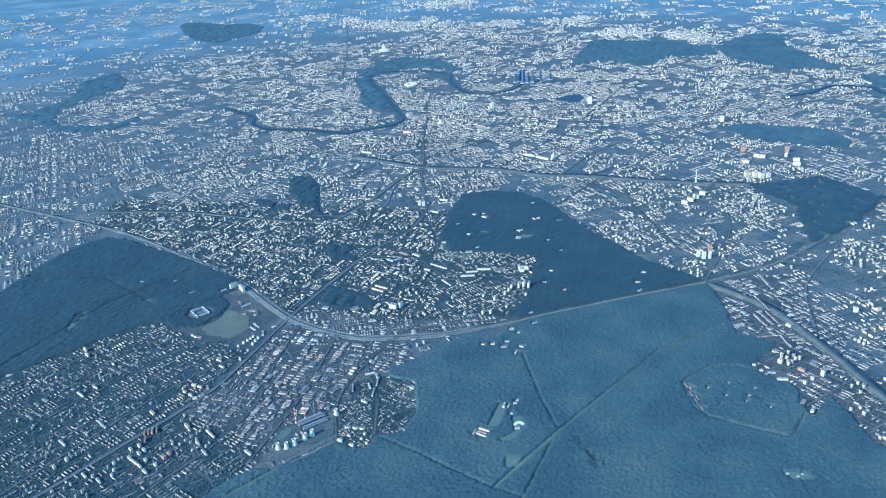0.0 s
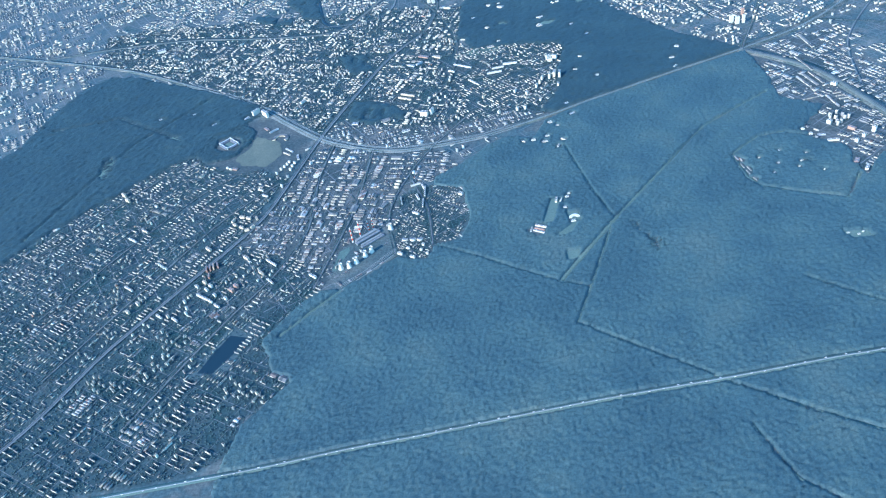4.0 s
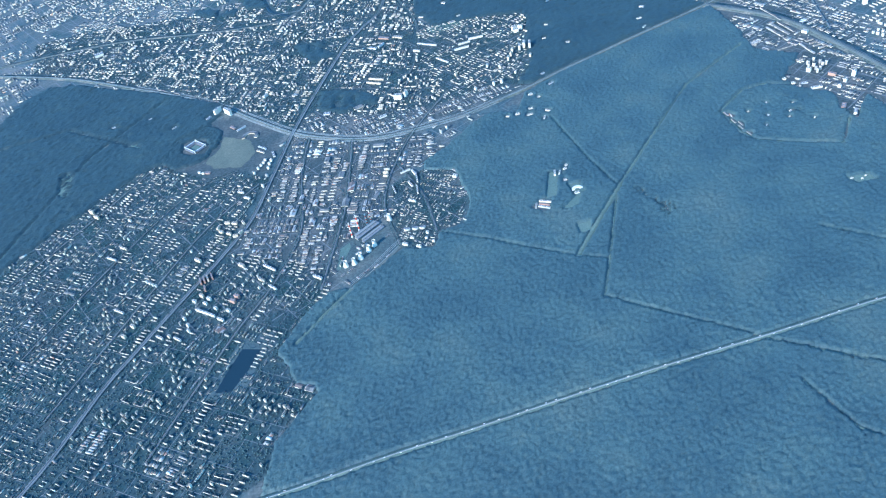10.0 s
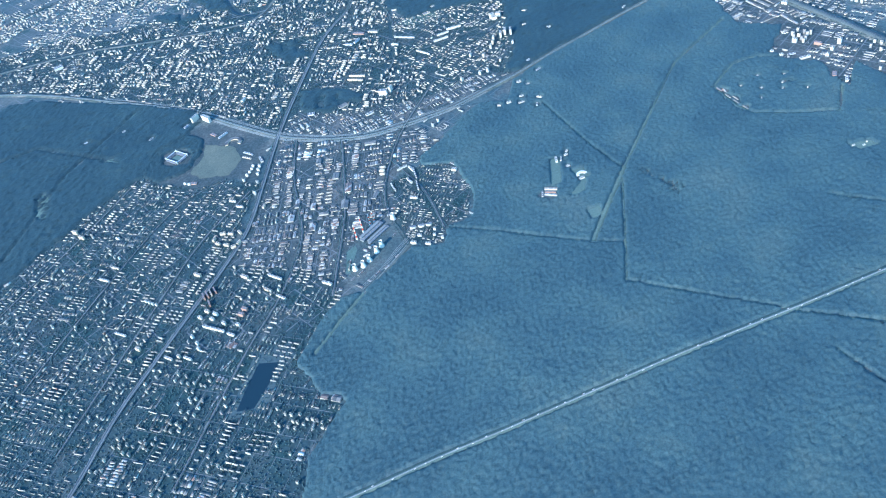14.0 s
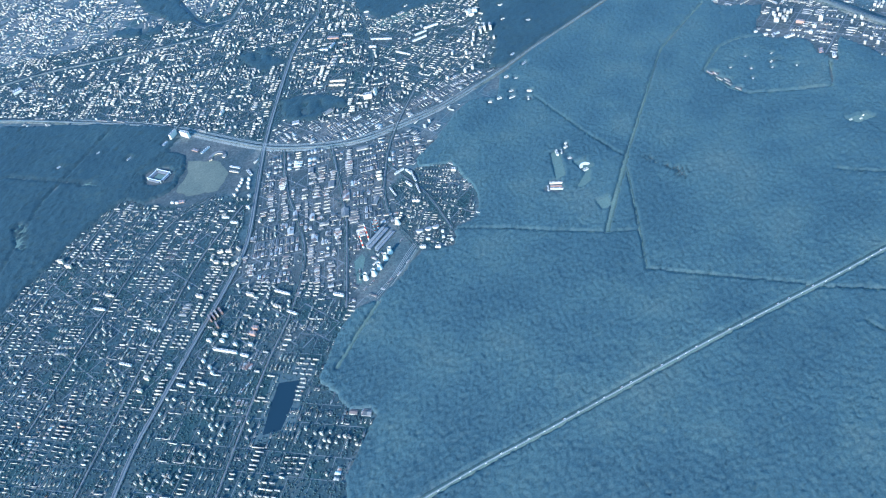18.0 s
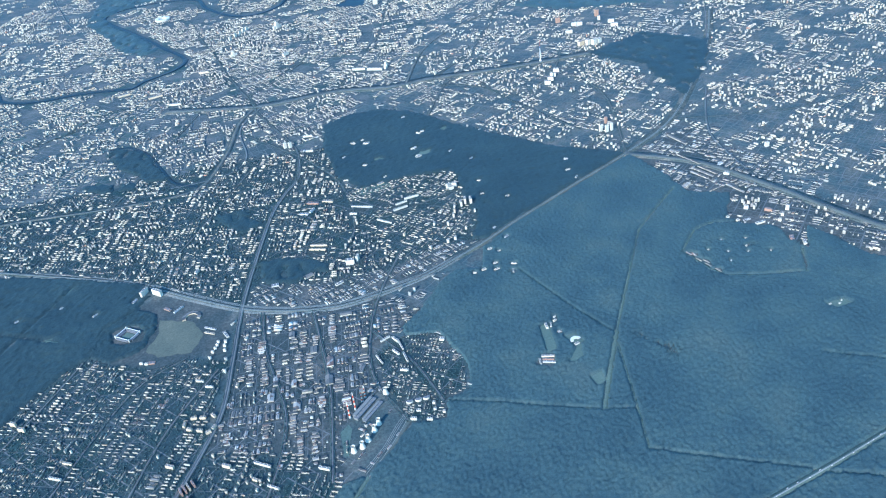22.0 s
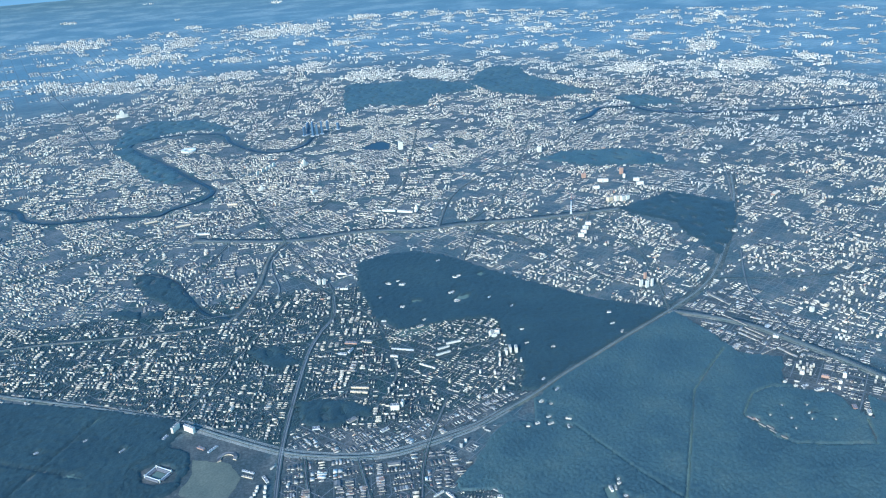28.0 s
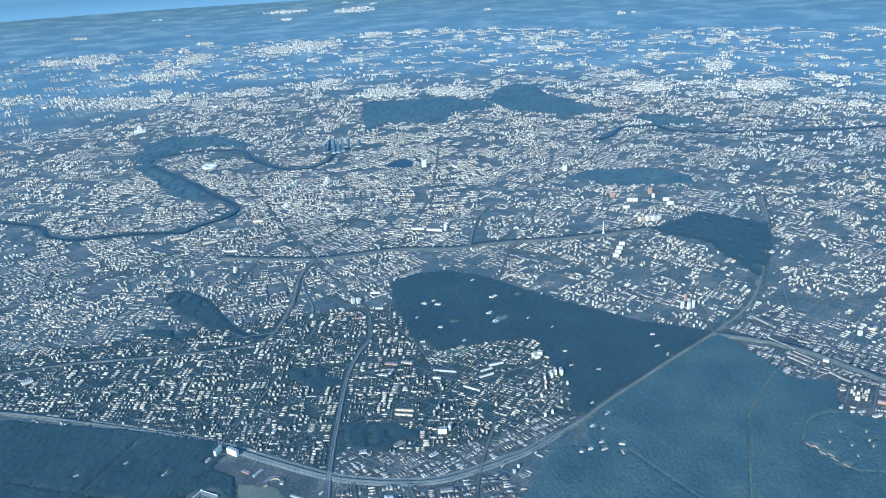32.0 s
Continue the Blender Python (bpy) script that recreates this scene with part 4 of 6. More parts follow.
DISTRICTS = [
    ("east_estate", [(-420, -420), (-330, -230), (-206, -126), (-150, -55), (-108, -10), (-94, -12), (-60, -38), (-36, -38), (-14, -56), (-36, -128), (-58, -162), (-78, -196), (-93, -223), (-130, -300), (-200, -360)],
     61, 0.88, (0.46, 0.24, 0.10, 0.12, 0.02, 0, 0, 0.08)),
    ("pond_estate", [(-130, -300), (-93, -223), (-58, -162), (-36, -128), (10, -150), (31, -182), (18, -197), (3, -223), (10, -233), (26, -255), (5, -281), (2, -301), (-20, -312), (-60, -318), (-120, -325)],
     61, 1.0, (0.42, 0.10, 0.2, 0.12, 0.03, 0, 0, 0.11)),
    ("works_quarter", [(-11, -56), (1, -5), (26, -18), (66, -34), (90, -32), (112, -61), (93, -74), (72, -92), (70, -130), (60, -128), (34, -172), (31, -180), (10, -150), (-36, -128), (-22, -98)],
     78, 1.1, (0.05, 0, 0, 0.04, 0.85, 0, 0, 0.06)),
    ("forest_edge_estate", [(76, -88), (95, -82), (113, -89), (118, -122), (112, -144), (97, -147), (93, -161), (75, -156), (70, -130), (72, -92)],
     -32, 0.7, (0.5, 0, 0, 0.04, 0, 0.36, 0, 0.1)),
    ("rail_side_works", [(4, 2), (26, -14), (66, -29), (124, -23), (178, -2), (150, 6), (110, -4), (60, 0), (30, 14), (12, 22)],
     15, 0.85, (0.05, 0, 0, 0.05, 0.82, 0, 0, 0.08)),
    ("old_suburb", [(-260, 195), (-144, 128), (-57, 62), (2, 3), (12, 22), (30, 14), (60, 0), (110, -4), (110, 40), (100, 80), (104, 140), (106, 222), (0, 250), (-27, 240), (-225, 268), (-276, 263)],
     70, 0.9, (0.36, 0.24, 0.14, 0.1, 0.04, 0.03, 0, 0.09)),
    ("park_suburb", [(110, -4), (150, 6), (178, -2), (186, 30), (186, 62), (196, 100), (192, 116), (163, 122), (120, 124), (104, 140), (100, 80), (110, 40)],
     40, 0.9, (0.42, 0.36, 0.05, 0.08, 0, 0, 0, 0.1)),
    ("north_suburb", [(333, 66), (289, 106), (225, 210), (180, 280), (202, 330), (251, 326), (420, 297), (443, 194), (440, 142), (392, 104)],
     30, 1.0, (0.34, 0.26, 0.14, 0.08, 0.08, 0, 0, 0.1)),
    ("goods_station", [(333, 60), (338, 22), (338, -16), (362, -34), (400, -60), (420, 0), (400, 80), (360, 70)],
     -58, 1.0, (0, 0, 0, 0.04, 0.9, 0, 0, 0.06)),
    ("forest_corner_estate", [(343, -58), (344, -74), (360, -86), (361, -118), (379, -97), (384, -112), (388, -140), (440, -200), (470, -180), (420, -80), (400, -52), (362, -34)],
     -50, 1.1, (0.15, 0, 0.35, 0.08, 0.3, 0, 0, 0.12)),
    ("far_estate", [(400, 80), (420, 0), (440, -100), (470, -180), (640, -260), (900, 0), (760, 420), (600, 420), (545, 260), (496, 196), (440, 142)],
     25, 1.15, (0.22, 0.36, 0.14, 0.06, 0.06, 0, 0, 0.16)),
    ("north_quarter", [(251, 332), (420, 297), (500, 321), (600, 420), (700, 520), (640, 800), (560, 850), (420, 700), (330, 560), (260, 440)],
     38, 1.0, (0.2, 0.24, 0.16, 0.08, 0.2, 0, 0, 0.12)),
    ("inner_ring", [(-276, 272), (-100, 254), (-27, 246), (106, 225), (117, 276), (146, 288), (202, 330), (260, 440), (150, 450), (0, 430), (-100, 450), (-240, 430), (-320, 360)],
     55, 1.0, (0.12, 0.28, 0.06, 0.03, 0.08, 0, 0.36, 0.07), (20, 600)),
    ("city_centre", [(-240, 430), (-100, 450), (0, 430), (150, 450), (260, 440), (330, 560), (420, 700), (380, 840), (200, 900), (90, 900), (52, 800), (30, 890), (-60, 905), (-98, 870), (-150, 780), (-240, 640)],
     20, 1.0, (0.02, 0.14, 0.03, 0.02, 0, 0, 0.72, 0.07), (20, 600)),
    ("west_quarter", [(420, 700), (560, 850), (640, 800), (760, 700), (980, 480), (1100, 620), (900, 900), (690, 1010), (548, 1050), (424, 1032), (374, 947), (293, 918), (200, 900), (380, 840)],
     40, 1.15, (0.2, 0.18, 0.24, 0.02, 0.08, 0, 0, 0.28)),
    ("south_bank", [(-240, 640), (-150, 780), (-104, 884), (-133, 930), (-118, 1013), (-200, 1200), (-420, 1100), (-560, 820), (-500, 520), (-320, 470)],
     -20, 1.15, (0.34, 0.16, 0.2, 0.02, 0.04, 0, 0, 0.24)),
    ("university_quarter", [(-118, 1013), (-70, 1089), (7, 1060), (85, 900), (200, 900), (293, 918), (264, 986), (313, 1164), (260, 1400), (-40, 1420), (-200, 1200)],
     64, 1.2, (0.24, 0.14, 0.22, 0.02, 0.02, 0, 0, 0.36)),
    ("east_quarter", [(-290, 30), (-271, 40), (-263, 99), (-249, 146), (-234, 164), (-262, 190), (-285, 262), (-320, 360), (-320, 470), (-500, 520), (-640, 300), (-560, 0), (-420, -120), (-335, -40)],
     30, 1.0, (0.26, 0.12, 0.08, 0.08, 0.2, 0, 0, 0.26)),
]
NEAR = ("east_estate", "pond_estate", "works_quarter", "forest_edge_estate", "rail_side_works", "park_suburb", "old_suburb")


def free_of(px, py, margin=0.0):
    """Points clear of water, woods, roads and rails."""
    ok = np.ones(px.shape, bool)
    for g in GREENS + WATERS + [FIELD, OPEN_ZONE]:
        ok &= ~inside(px, py, g)
    for line, w in ((RING_RAIL, 3.2), (HIGHWAY, 2.4), (RAIL_EAST, 3.0), (RAIL_YARD, 6.5), (RAIL_NORTH, 4.5), (RAIL_FAR, 1.8), (BROOK, 3.0), (RIVER, 8.0), (CANAL, 7.0), (MOTORWAY, 4.0)):
        ok &= away(px, py, line) > w + margin
    for line in AVENUES:
        ok &= away(px, py, line) > 1.0 + margin
    return ok


# ---- ground, water, roads ----
def big_ground():
    far = np.array([60, 130, 220, 340, 520, 900, 1400, 2000, 2800, 3800, 5200.0])
    xs = np.concatenate([-460 - far[::-1], np.arange(-460, 901, 6.0), 900 + far])
    ys = np.concatenate([-440 - far[::-1], np.arange(-440, 1121, 6.0), 1120 + far])
    gx, gy = np.meshgrid(xs, ys)
    n, k = len(xs), len(ys)
    i = (np.arange(k - 1)[:, None] * n + np.arange(n - 1)[None]).ravel()
    me = arrays_mesh("ground", np.stack([gx, gy, np.zeros_like(gx)], -1).reshape(-1, 3), np.stack([i, i + 1, i + n + 1, i + n], 1), [M_GROUND])
    x, y = gx.ravel(), gy.ravel()
    use = {"outer": np.zeros(len(x)), "estate": np.zeros(len(x)), "yard": np.zeros(len(x)), "centre": np.zeros(len(x))}
    for name, plan, *_rest in DISTRICTS[:14]:
        key = "yard" if name in ("works_quarter", "rail_side_works", "goods_station", "forest_corner_estate") else "centre" if name in ("city_centre", "inner_ring") else "estate" if name in NEAR else "outer"
        use[key][inside(x, y, plan)] = 1
    ring = np.clip((1.65 - np.hypot((x - 150) / 760, (y - 420) / 760)) / 0.65, 0, 1)
    use["outer"] = np.maximum(use["outer"], ring)
    use["yard"][inside(x, y, OPEN_ZONE)] = 0.9
    use["built"] = np.maximum.reduce([use["outer"], use["estate"], use["yard"], use["centre"]])
    for key, v in use.items():
        a = me.attributes.new(key, "FLOAT", "POINT")
        a.data.foreach_set("value", v.astype(np.float32))
    return new("ground", me)


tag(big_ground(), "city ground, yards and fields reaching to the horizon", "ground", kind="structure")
tag(sheet("pond_bank", [(-34, -247), (-27, -228), (-19, -208), (0, -206), (3, -216), (-6, -226), (-14, -248)], 0.1, M_URBAN_STRIP), "grassy bank round the pond", "bank", kind="structure")
tag(sheet("pond", POND, 0.14, M_WATER), "dark still pond with grassy banks", "pond", kind="structure")
tag(sheet("vacant_field", rough_edge(FIELD, 3, 0.5, 60), 0.13, M_FIELD), "empty olive green field beside the stadium", "field", kind="structure")
tag(ribbon("river", curve(RIVER, 8.0), 7.5, 0.15, M_WATER), "dark river winding through the city", "river", kind="structure")
tag(ribbon("brook", curve(BROOK), 3.4, 0.152, M_WATER), "narrow dark river beside a grove", "river", kind="structure")
tag(sheet("lake", LAKE, 0.14, M_WATER), "dark lake in the city", "lake", kind="structure")
tag(ribbon("canal", curve(CANAL), 12, 0.15, M_WATER), "dark straight canal beyond the city", "canal", kind="structure")
tag(ribbon("motorway", curve(MOTORWAY), 0.75, 0.24, M_PALE_ROAD), "pale grey motorway through the forest", "road", kind="structure")
tag(ribbon("motorway_verge", curve(MOTORWAY), 3.4, 0.16, M_GRASS), "pale grass verge along the motorway", "verge", kind="structure")
tag(ribbon("railway_verge", curve([(160, -14), (178, -5), (208, 10), (242, 25), (268, 37), (331, 64)]), 3.8, 0.2, M_FIELD), "pale grass strip along the railway through the forest", "verge", kind="structure")
tag(ribbon("railway_land", curve(RING_RAIL[:15]), 7.0, 0.095, M_RAILSIDE), "bare railway land and sidings along the ring line", "railway land", kind="structure")
for k, (line, w) in enumerate(((RAIL_YARD, 17.0), (RAIL_NORTH, 11.0), (RAIL_FAR, 4.0), (RING_RAIL[18:], 9.0), (RAIL_EAST, 5.0))):
    tag(ribbon("railway_land", curve(line), w, 0.06 + 0.006 * k, M_RAILSIDE), "bare railway land beside the tracks", "railway land", kind="structure")
tag(ribbon("highway_median", curve(HIGHWAY), 3.4, 0.25, M_URBAN_STRIP), "tree-lined strips along the highway", "verge", kind="structure")
for side in (-0.75, 0.75):
    tag(ribbon("highway", curve(HIGHWAY), 1.15, 0.275, M_ASPHALT, 0.06, side), "grey carriageway of the highway between blocks of flats", "road", kind="structure")
k = 0
for nm, line, w, tracks in (("ring_railway", RING_RAIL, 2.1, 2), ("east_railway", RAIL_EAST, 1.9, 2), ("rail_yard", RAIL_YARD, 7.0, 6), ("north_railway", RAIL_NORTH, 5.2, 4), ("far_railway", RAIL_FAR, 1.8, 2)):
    k += 1
    path = curve(line)
    tag(ribbon(nm, path, w, 0.245 + 0.007 * k, M_BALLAST), "grey brown ballast bed of the railway", "railway", kind="structure")
    for i in range(tracks):
        tag(ribbon(nm + "_track", path, 0.3, 0.3 + 0.007 * k, M_PALE_ROAD if nm == "ring_railway" else M_ASPHALT, 0.05, (i - (tracks - 1) / 2) * w / tracks), "pale railway track on ballast" if nm == "ring_railway" else "grey railway track on ballast", "railway track", kind="structure")
for k, off in enumerate((-3.9, -3.1, -2.3, 2.3, 3.1, 3.9)):
    tag(ribbon("siding", curve(RING_RAIL[3:14] if abs(off) < 3.5 else RING_RAIL[5:13]), 0.34, 0.27 + 0.004 * k, M_PALE_ROAD, 0.05, off), "pale railway siding beside the ring line", "railway track", kind="structure")
for k, line in enumerate(AVENUES):
    tag(ribbon("avenue_planting", curve(line), 2.5, 0.02 + 0.0018 * k, M_URBAN_STRIP, 0.01), "dark green planted strip along an avenue", "verge", kind="structure")
    tag(ribbon("avenue", curve(line), 1.1, 0.1 + 0.005 * k, M_ASPHALT), "grey city avenue lined with trees", "road", kind="structure")
for k, (line, w) in enumerate(CLEARINGS):
    tag(ribbon("forest_ride", curve(line), w, 0.05 + 0.006 * k, M_GRASS), "pale grass ride cut through the forest", "clearing", kind="structure")
for k, g in enumerate(GLADES):
    tag(sheet("glade", rough_edge(g, 3, 0.6, 40 + k), 0.03 + 0.006 * k, M_RAILSIDE if k in (1, 2, 3) else M_GRASS), "bare brown glade in the forest" if k in (1, 2, 3) else "pale grass glade in the forest", "clearing", kind="structure")


# ---- woods ----
def canopy(name, poly, step, height, seed, label, gaps=(), mat=M_CANOPY, open_share=9.0):
    """A closed canopy of crowns over a plan outline, open along rides and glades."""
    rng = np.random.default_rng(seed)
    p = np.array(poly)
    xs = np.arange(p[:, 0].min() - step, p[:, 0].max() + step * 2, step)
    ys = np.arange(p[:, 1].min() - step, p[:, 1].max() + step * 2, step)
    gx, gy = np.meshgrid(xs, ys)
    gx = gx + rng.uniform(-0.38, 0.38, gx.shape) * step
    gy = gy + rng.uniform(-0.38, 0.38, gy.shape) * step
    ins = inside(gx, gy, rough_edge(poly, 6, 0.7, seed))
    for line, w in gaps:
        ins &= away(gx, gy, line) > w / 2 + step * 0.3
    for k, g in enumerate(GLADES):
        ins &= ~inside(gx, gy, g) | ((rng.random(gx.shape) < 0.45) & (k in (1, 2, 3, 6)))
    lo, hi = p.min(0), p.max(0)
    for lx, ly, lr in KEEP_CLEAR:
        if lo[0] < lx < hi[0] and lo[1] < ly < hi[1]:
            ins &= np.hypot(gx - lx, gy - ly) > 0.7 * lr + 0.5
    broad = np.sin(gx * 0.11 + 1.7 * np.sin(gy * 0.07)) * np.sin(gy * 0.13 + 1.3 * np.sin(gx * 0.05))
    ins &= broad * np.sin(gx * 0.31 + seed) < open_share
    tall = height * (0.92 + 0.12 * broad) + rng.normal(0, 0.2, gx.shape) * height
    gz = np.where(ins, np.maximum(tall, 0.3), -0.05)
    ny, nx = gx.shape
    i = (np.arange(ny - 1)[:, None] * nx + np.arange(nx - 1)[None]).ravel()
    f = np.stack([i, i + 1, i + nx + 1, i + nx], 1)
    f = f[ins.ravel()[f].any(1)]
    used = np.zeros(ny * nx, bool)
    used[f.ravel()] = True
    idx = np.cumsum(used) - 1
    v = np.stack([gx, gy, gz], -1).reshape(-1, 3)[used]
    ob = new(name, arrays_mesh(name, v, idx[f], [M_CANOPY]))
    ob.data.materials[0] = mat
    return tag(ob, label, "forest", kind="stuff")


ROAD_GAPS = [(MOTORWAY, 3.6), (RING_RAIL, 4.0)]
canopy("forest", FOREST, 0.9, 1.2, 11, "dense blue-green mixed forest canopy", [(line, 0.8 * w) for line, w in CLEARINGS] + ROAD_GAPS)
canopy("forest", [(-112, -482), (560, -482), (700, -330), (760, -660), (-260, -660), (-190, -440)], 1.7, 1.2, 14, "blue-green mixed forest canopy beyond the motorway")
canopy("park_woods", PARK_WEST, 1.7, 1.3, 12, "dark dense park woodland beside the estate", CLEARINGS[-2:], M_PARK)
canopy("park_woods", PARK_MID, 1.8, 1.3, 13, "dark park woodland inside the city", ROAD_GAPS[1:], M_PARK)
# far woods take the lighter canopy colour in place of haze
for k, g in enumerate((GARDEN_A, GARDEN_B, WOOD_W, WOOD_N, HILLS, GROVE, SQUARE_PARK, MILL_WOOD, PALACE_PARK, RIVER_PARK, *FAR_WOODS, *SOUTH_WOODS)):
    canopy("park_woods", g, 2.0 if k in (5, 6, 7, 8) else 3.2, 1.4, 20 + k, "green park woodland among city blocks, far ones painted paler for haze", (), M_PARK if k in (1, 5, 6, 7, 8) else M_CANOPY, 0.3)
canopy("park_woods", STADIUM_WOOD, 1.2, 1.2, 31, "ring of dark trees round the stadium", [([(-79, 9), (-69, -1)], 12.0)], M_PARK)


# ---- city fabric ----
def boxes(cx, cy, ang, ln, dp, z0, h):
    """Vertices and faces of many upright boxes."""
    n = len(cx)
    c, s = np.cos(ang), np.sin(ang)
    v = np.empty((n, 8, 3), np.float32)
    for k, (a, b) in enumerate(((-1, -1), (1, -1), (1, 1), (-1, 1))):
        x, y = a * ln / 2, b * dp / 2
        for top in (0, 1):
            v[:, k + 4 * top, 0] = cx + x * c - y * s
            v[:, k + 4 * top, 1] = cy + x * s + y * c
            v[:, k + 4 * top, 2] = z0 + h * top
    q = np.array([(0, 1, 5, 4), (1, 2, 6, 5), (2, 3, 7, 6), (3, 0, 4, 7), (4, 5, 6, 7)])
    f = (q[None] + 8 * np.arange(n)[:, None, None]).reshape(-1, 4)
    return v.reshape(-1, 3), f, np.tile(np.array([0, 0, 0, 0, 1]), n)


def cuts(rng, lo, hi, least, most):
    out = [lo]
    while out[-1] < hi:
        out.append(out[-1] + rng.uniform(least, most))
    return out


def quarter(rng, kind, w, d, s):
    """Buildings of one quarter of w by d: place along and across, turned or not, length, depth, height, kind."""
    out = []
    if kind == 0:                                   # rows of slabs
        turned = rng.random() < 0.72
        a, c = (d, w) if turned else (w, d)
        l, pitch, tall = rng.uniform(2.4, 4.8) * s, rng.uniform(2.3, 3.4) * s, rng.choice([0.85, 1.0, 1.1, 1.1, 1.8])
        n = max(1, int(a / (l + 0.9 * s)))
        for q in np.arange(-c / 2 + 0.8 * s, c / 2 - 0.3 * s, pitch):
            shift = rng.uniform(-0.4, 0.4) * s
            for k in range(n):
                if rng.random() < 0.85:
                    out.append(((k + 0.5) / n * a - a / 2 + shift, q + rng.normal(0, 0.1) * s, turned, l * rng.uniform(0.7, 1.08), 0.64 * s, tall * s, 0))
    elif kind in (1, 6):                            # buildings round a court, loose or dense
        dense = kind == 6
        dp = (1.05 if dense else 0.74) * s
        tall = rng.uniform(0.9, 1.5) * s if dense else rng.choice([0.9, 1.1, 1.5]) * s
        for turned, a, c in ((False, w, d), (True, d, w)):
            for side in (-1, 1):
                n = max(1, int(a / ((3.4 if dense else 4.6) * s)))
                for k in range(n):
                    if rng.random() < (0.9 if dense else 0.76):
                        l = (a - 2 * dp * turned) / n * (0.96 if dense else rng.uniform(0.62, 0.92))
                        out.append((((k + 0.5) / n - 0.5) * (a - 2 * dp * turned), side * (c / 2 - dp / 2), turned, l, dp, tall * rng.uniform(0.85, 1.12), 0))
        for k in range(rng.integers(3, 7) if dense else rng.integers(1, 4)):
            out.append((rng.uniform(-0.3, 0.3) * w, rng.uniform(-0.3, 0.3) * d, rng.random() < 0.5, rng.uniform(1.3, 3.0) * s, dp * 0.9, tall * rng.uniform(0.3, 1.0), 5 if dense else 3))
    elif kind == 2:                                 # point towers and one long block
        step = rng.uniform(3.4, 4.6) * s
        tall = rng.uniform(1.9, 3.1) * s
        for x in np.arange(-w / 2 + 1.2 * s, w / 2, step):
            for y in np.arange(-d / 2 + 1.2 * s, d / 2, step):
                if rng.random() < 0.62:
                    out.append((x + rng.normal(0, 0.3) * s, y + rng.normal(0, 0.3) * s, rng.random() < 0.5, rng.uniform(1.25, 1.8) * s, 1.25 * s, tall * rng.uniform(0.85, 1.1), 1))
        if rng.random() < 0.5:
            out.append((0, d / 2 - 0.6 * s, False, min(w, 10) * 0.8, 0.85 * s, 1.6 * s, 2))
    elif kind == 3:                                 # a school with its yard
        x, y = rng.uniform(-0.15, 0.15) * w, rng.uniform(-0.15, 0.15) * d
        out += [(x, y - 1.1 * s, False, 2.8 * s, 0.8 * s, 0.55 * s, 3), (x, y + 1.1 * s, False, 2.8 * s, 0.8 * s, 0.55 * s, 3), (y, x, True, 1.3 * s, 0.7 * s, 0.45 * s, 3)]
        for k in range(rng.integers(1, 4)):
            out.append((rng.uniform(-0.42, 0.42) * w, (k % 2 - 0.5) * (d - 1.2 * s), False, rng.uniform(2.4, 4.0) * s, 0.72 * s, 1.05 * s, 0))
    elif kind == 4:                                 # sheds, stores and workshops
        turned = rng.random() < 0.5
        a, c = (d, w) if turned else (w, d)
        l, pitch = rng.uniform(2.6, 7.0) * s, rng.uniform(1.5, 3.0) * s
        n = max(1, int(a / (l + 0.5 * s)))
        for q in np.arange(-c / 2 + 0.7 * s, c / 2 - 0.3 * s, pitch):
            for k in range(n):
                if rng.random() < 0.9:
                    out.append(((k + 0.5) / n * a - a / 2, q, turned, l * rng.uniform(0.5, 1.05), pitch * rng.uniform(0.55, 0.88), rng.uniform(0.35, 0.75) * s, 4))
        for k in range(rng.integers(3, 9)):
            out.append((rng.uniform(-0.48, 0.48) * w, rng.uniform(-0.48, 0.48) * d, rng.random() < 0.5, rng.uniform(0.5, 1.3) * s, rng.uniform(0.4, 0.8) * s, rng.uniform(0.2, 0.5) * s, 3))
    elif kind == 5:                                 # small houses in gardens
        for x in np.arange(-w / 2 + 0.7, w / 2, 2.1):
            for y in np.arange(-d / 2 + 0.7, d / 2, 1.9):
                if rng.random() < 0.6:
                    out.append((x + rng.normal(0, 0.25), y + rng.normal(0, 0.25), rng.random() < 0.4, rng.uniform(0.8, 1.7), 0.6, rng.uniform(0.35, 0.6), 5))
    return out


STREETS = []


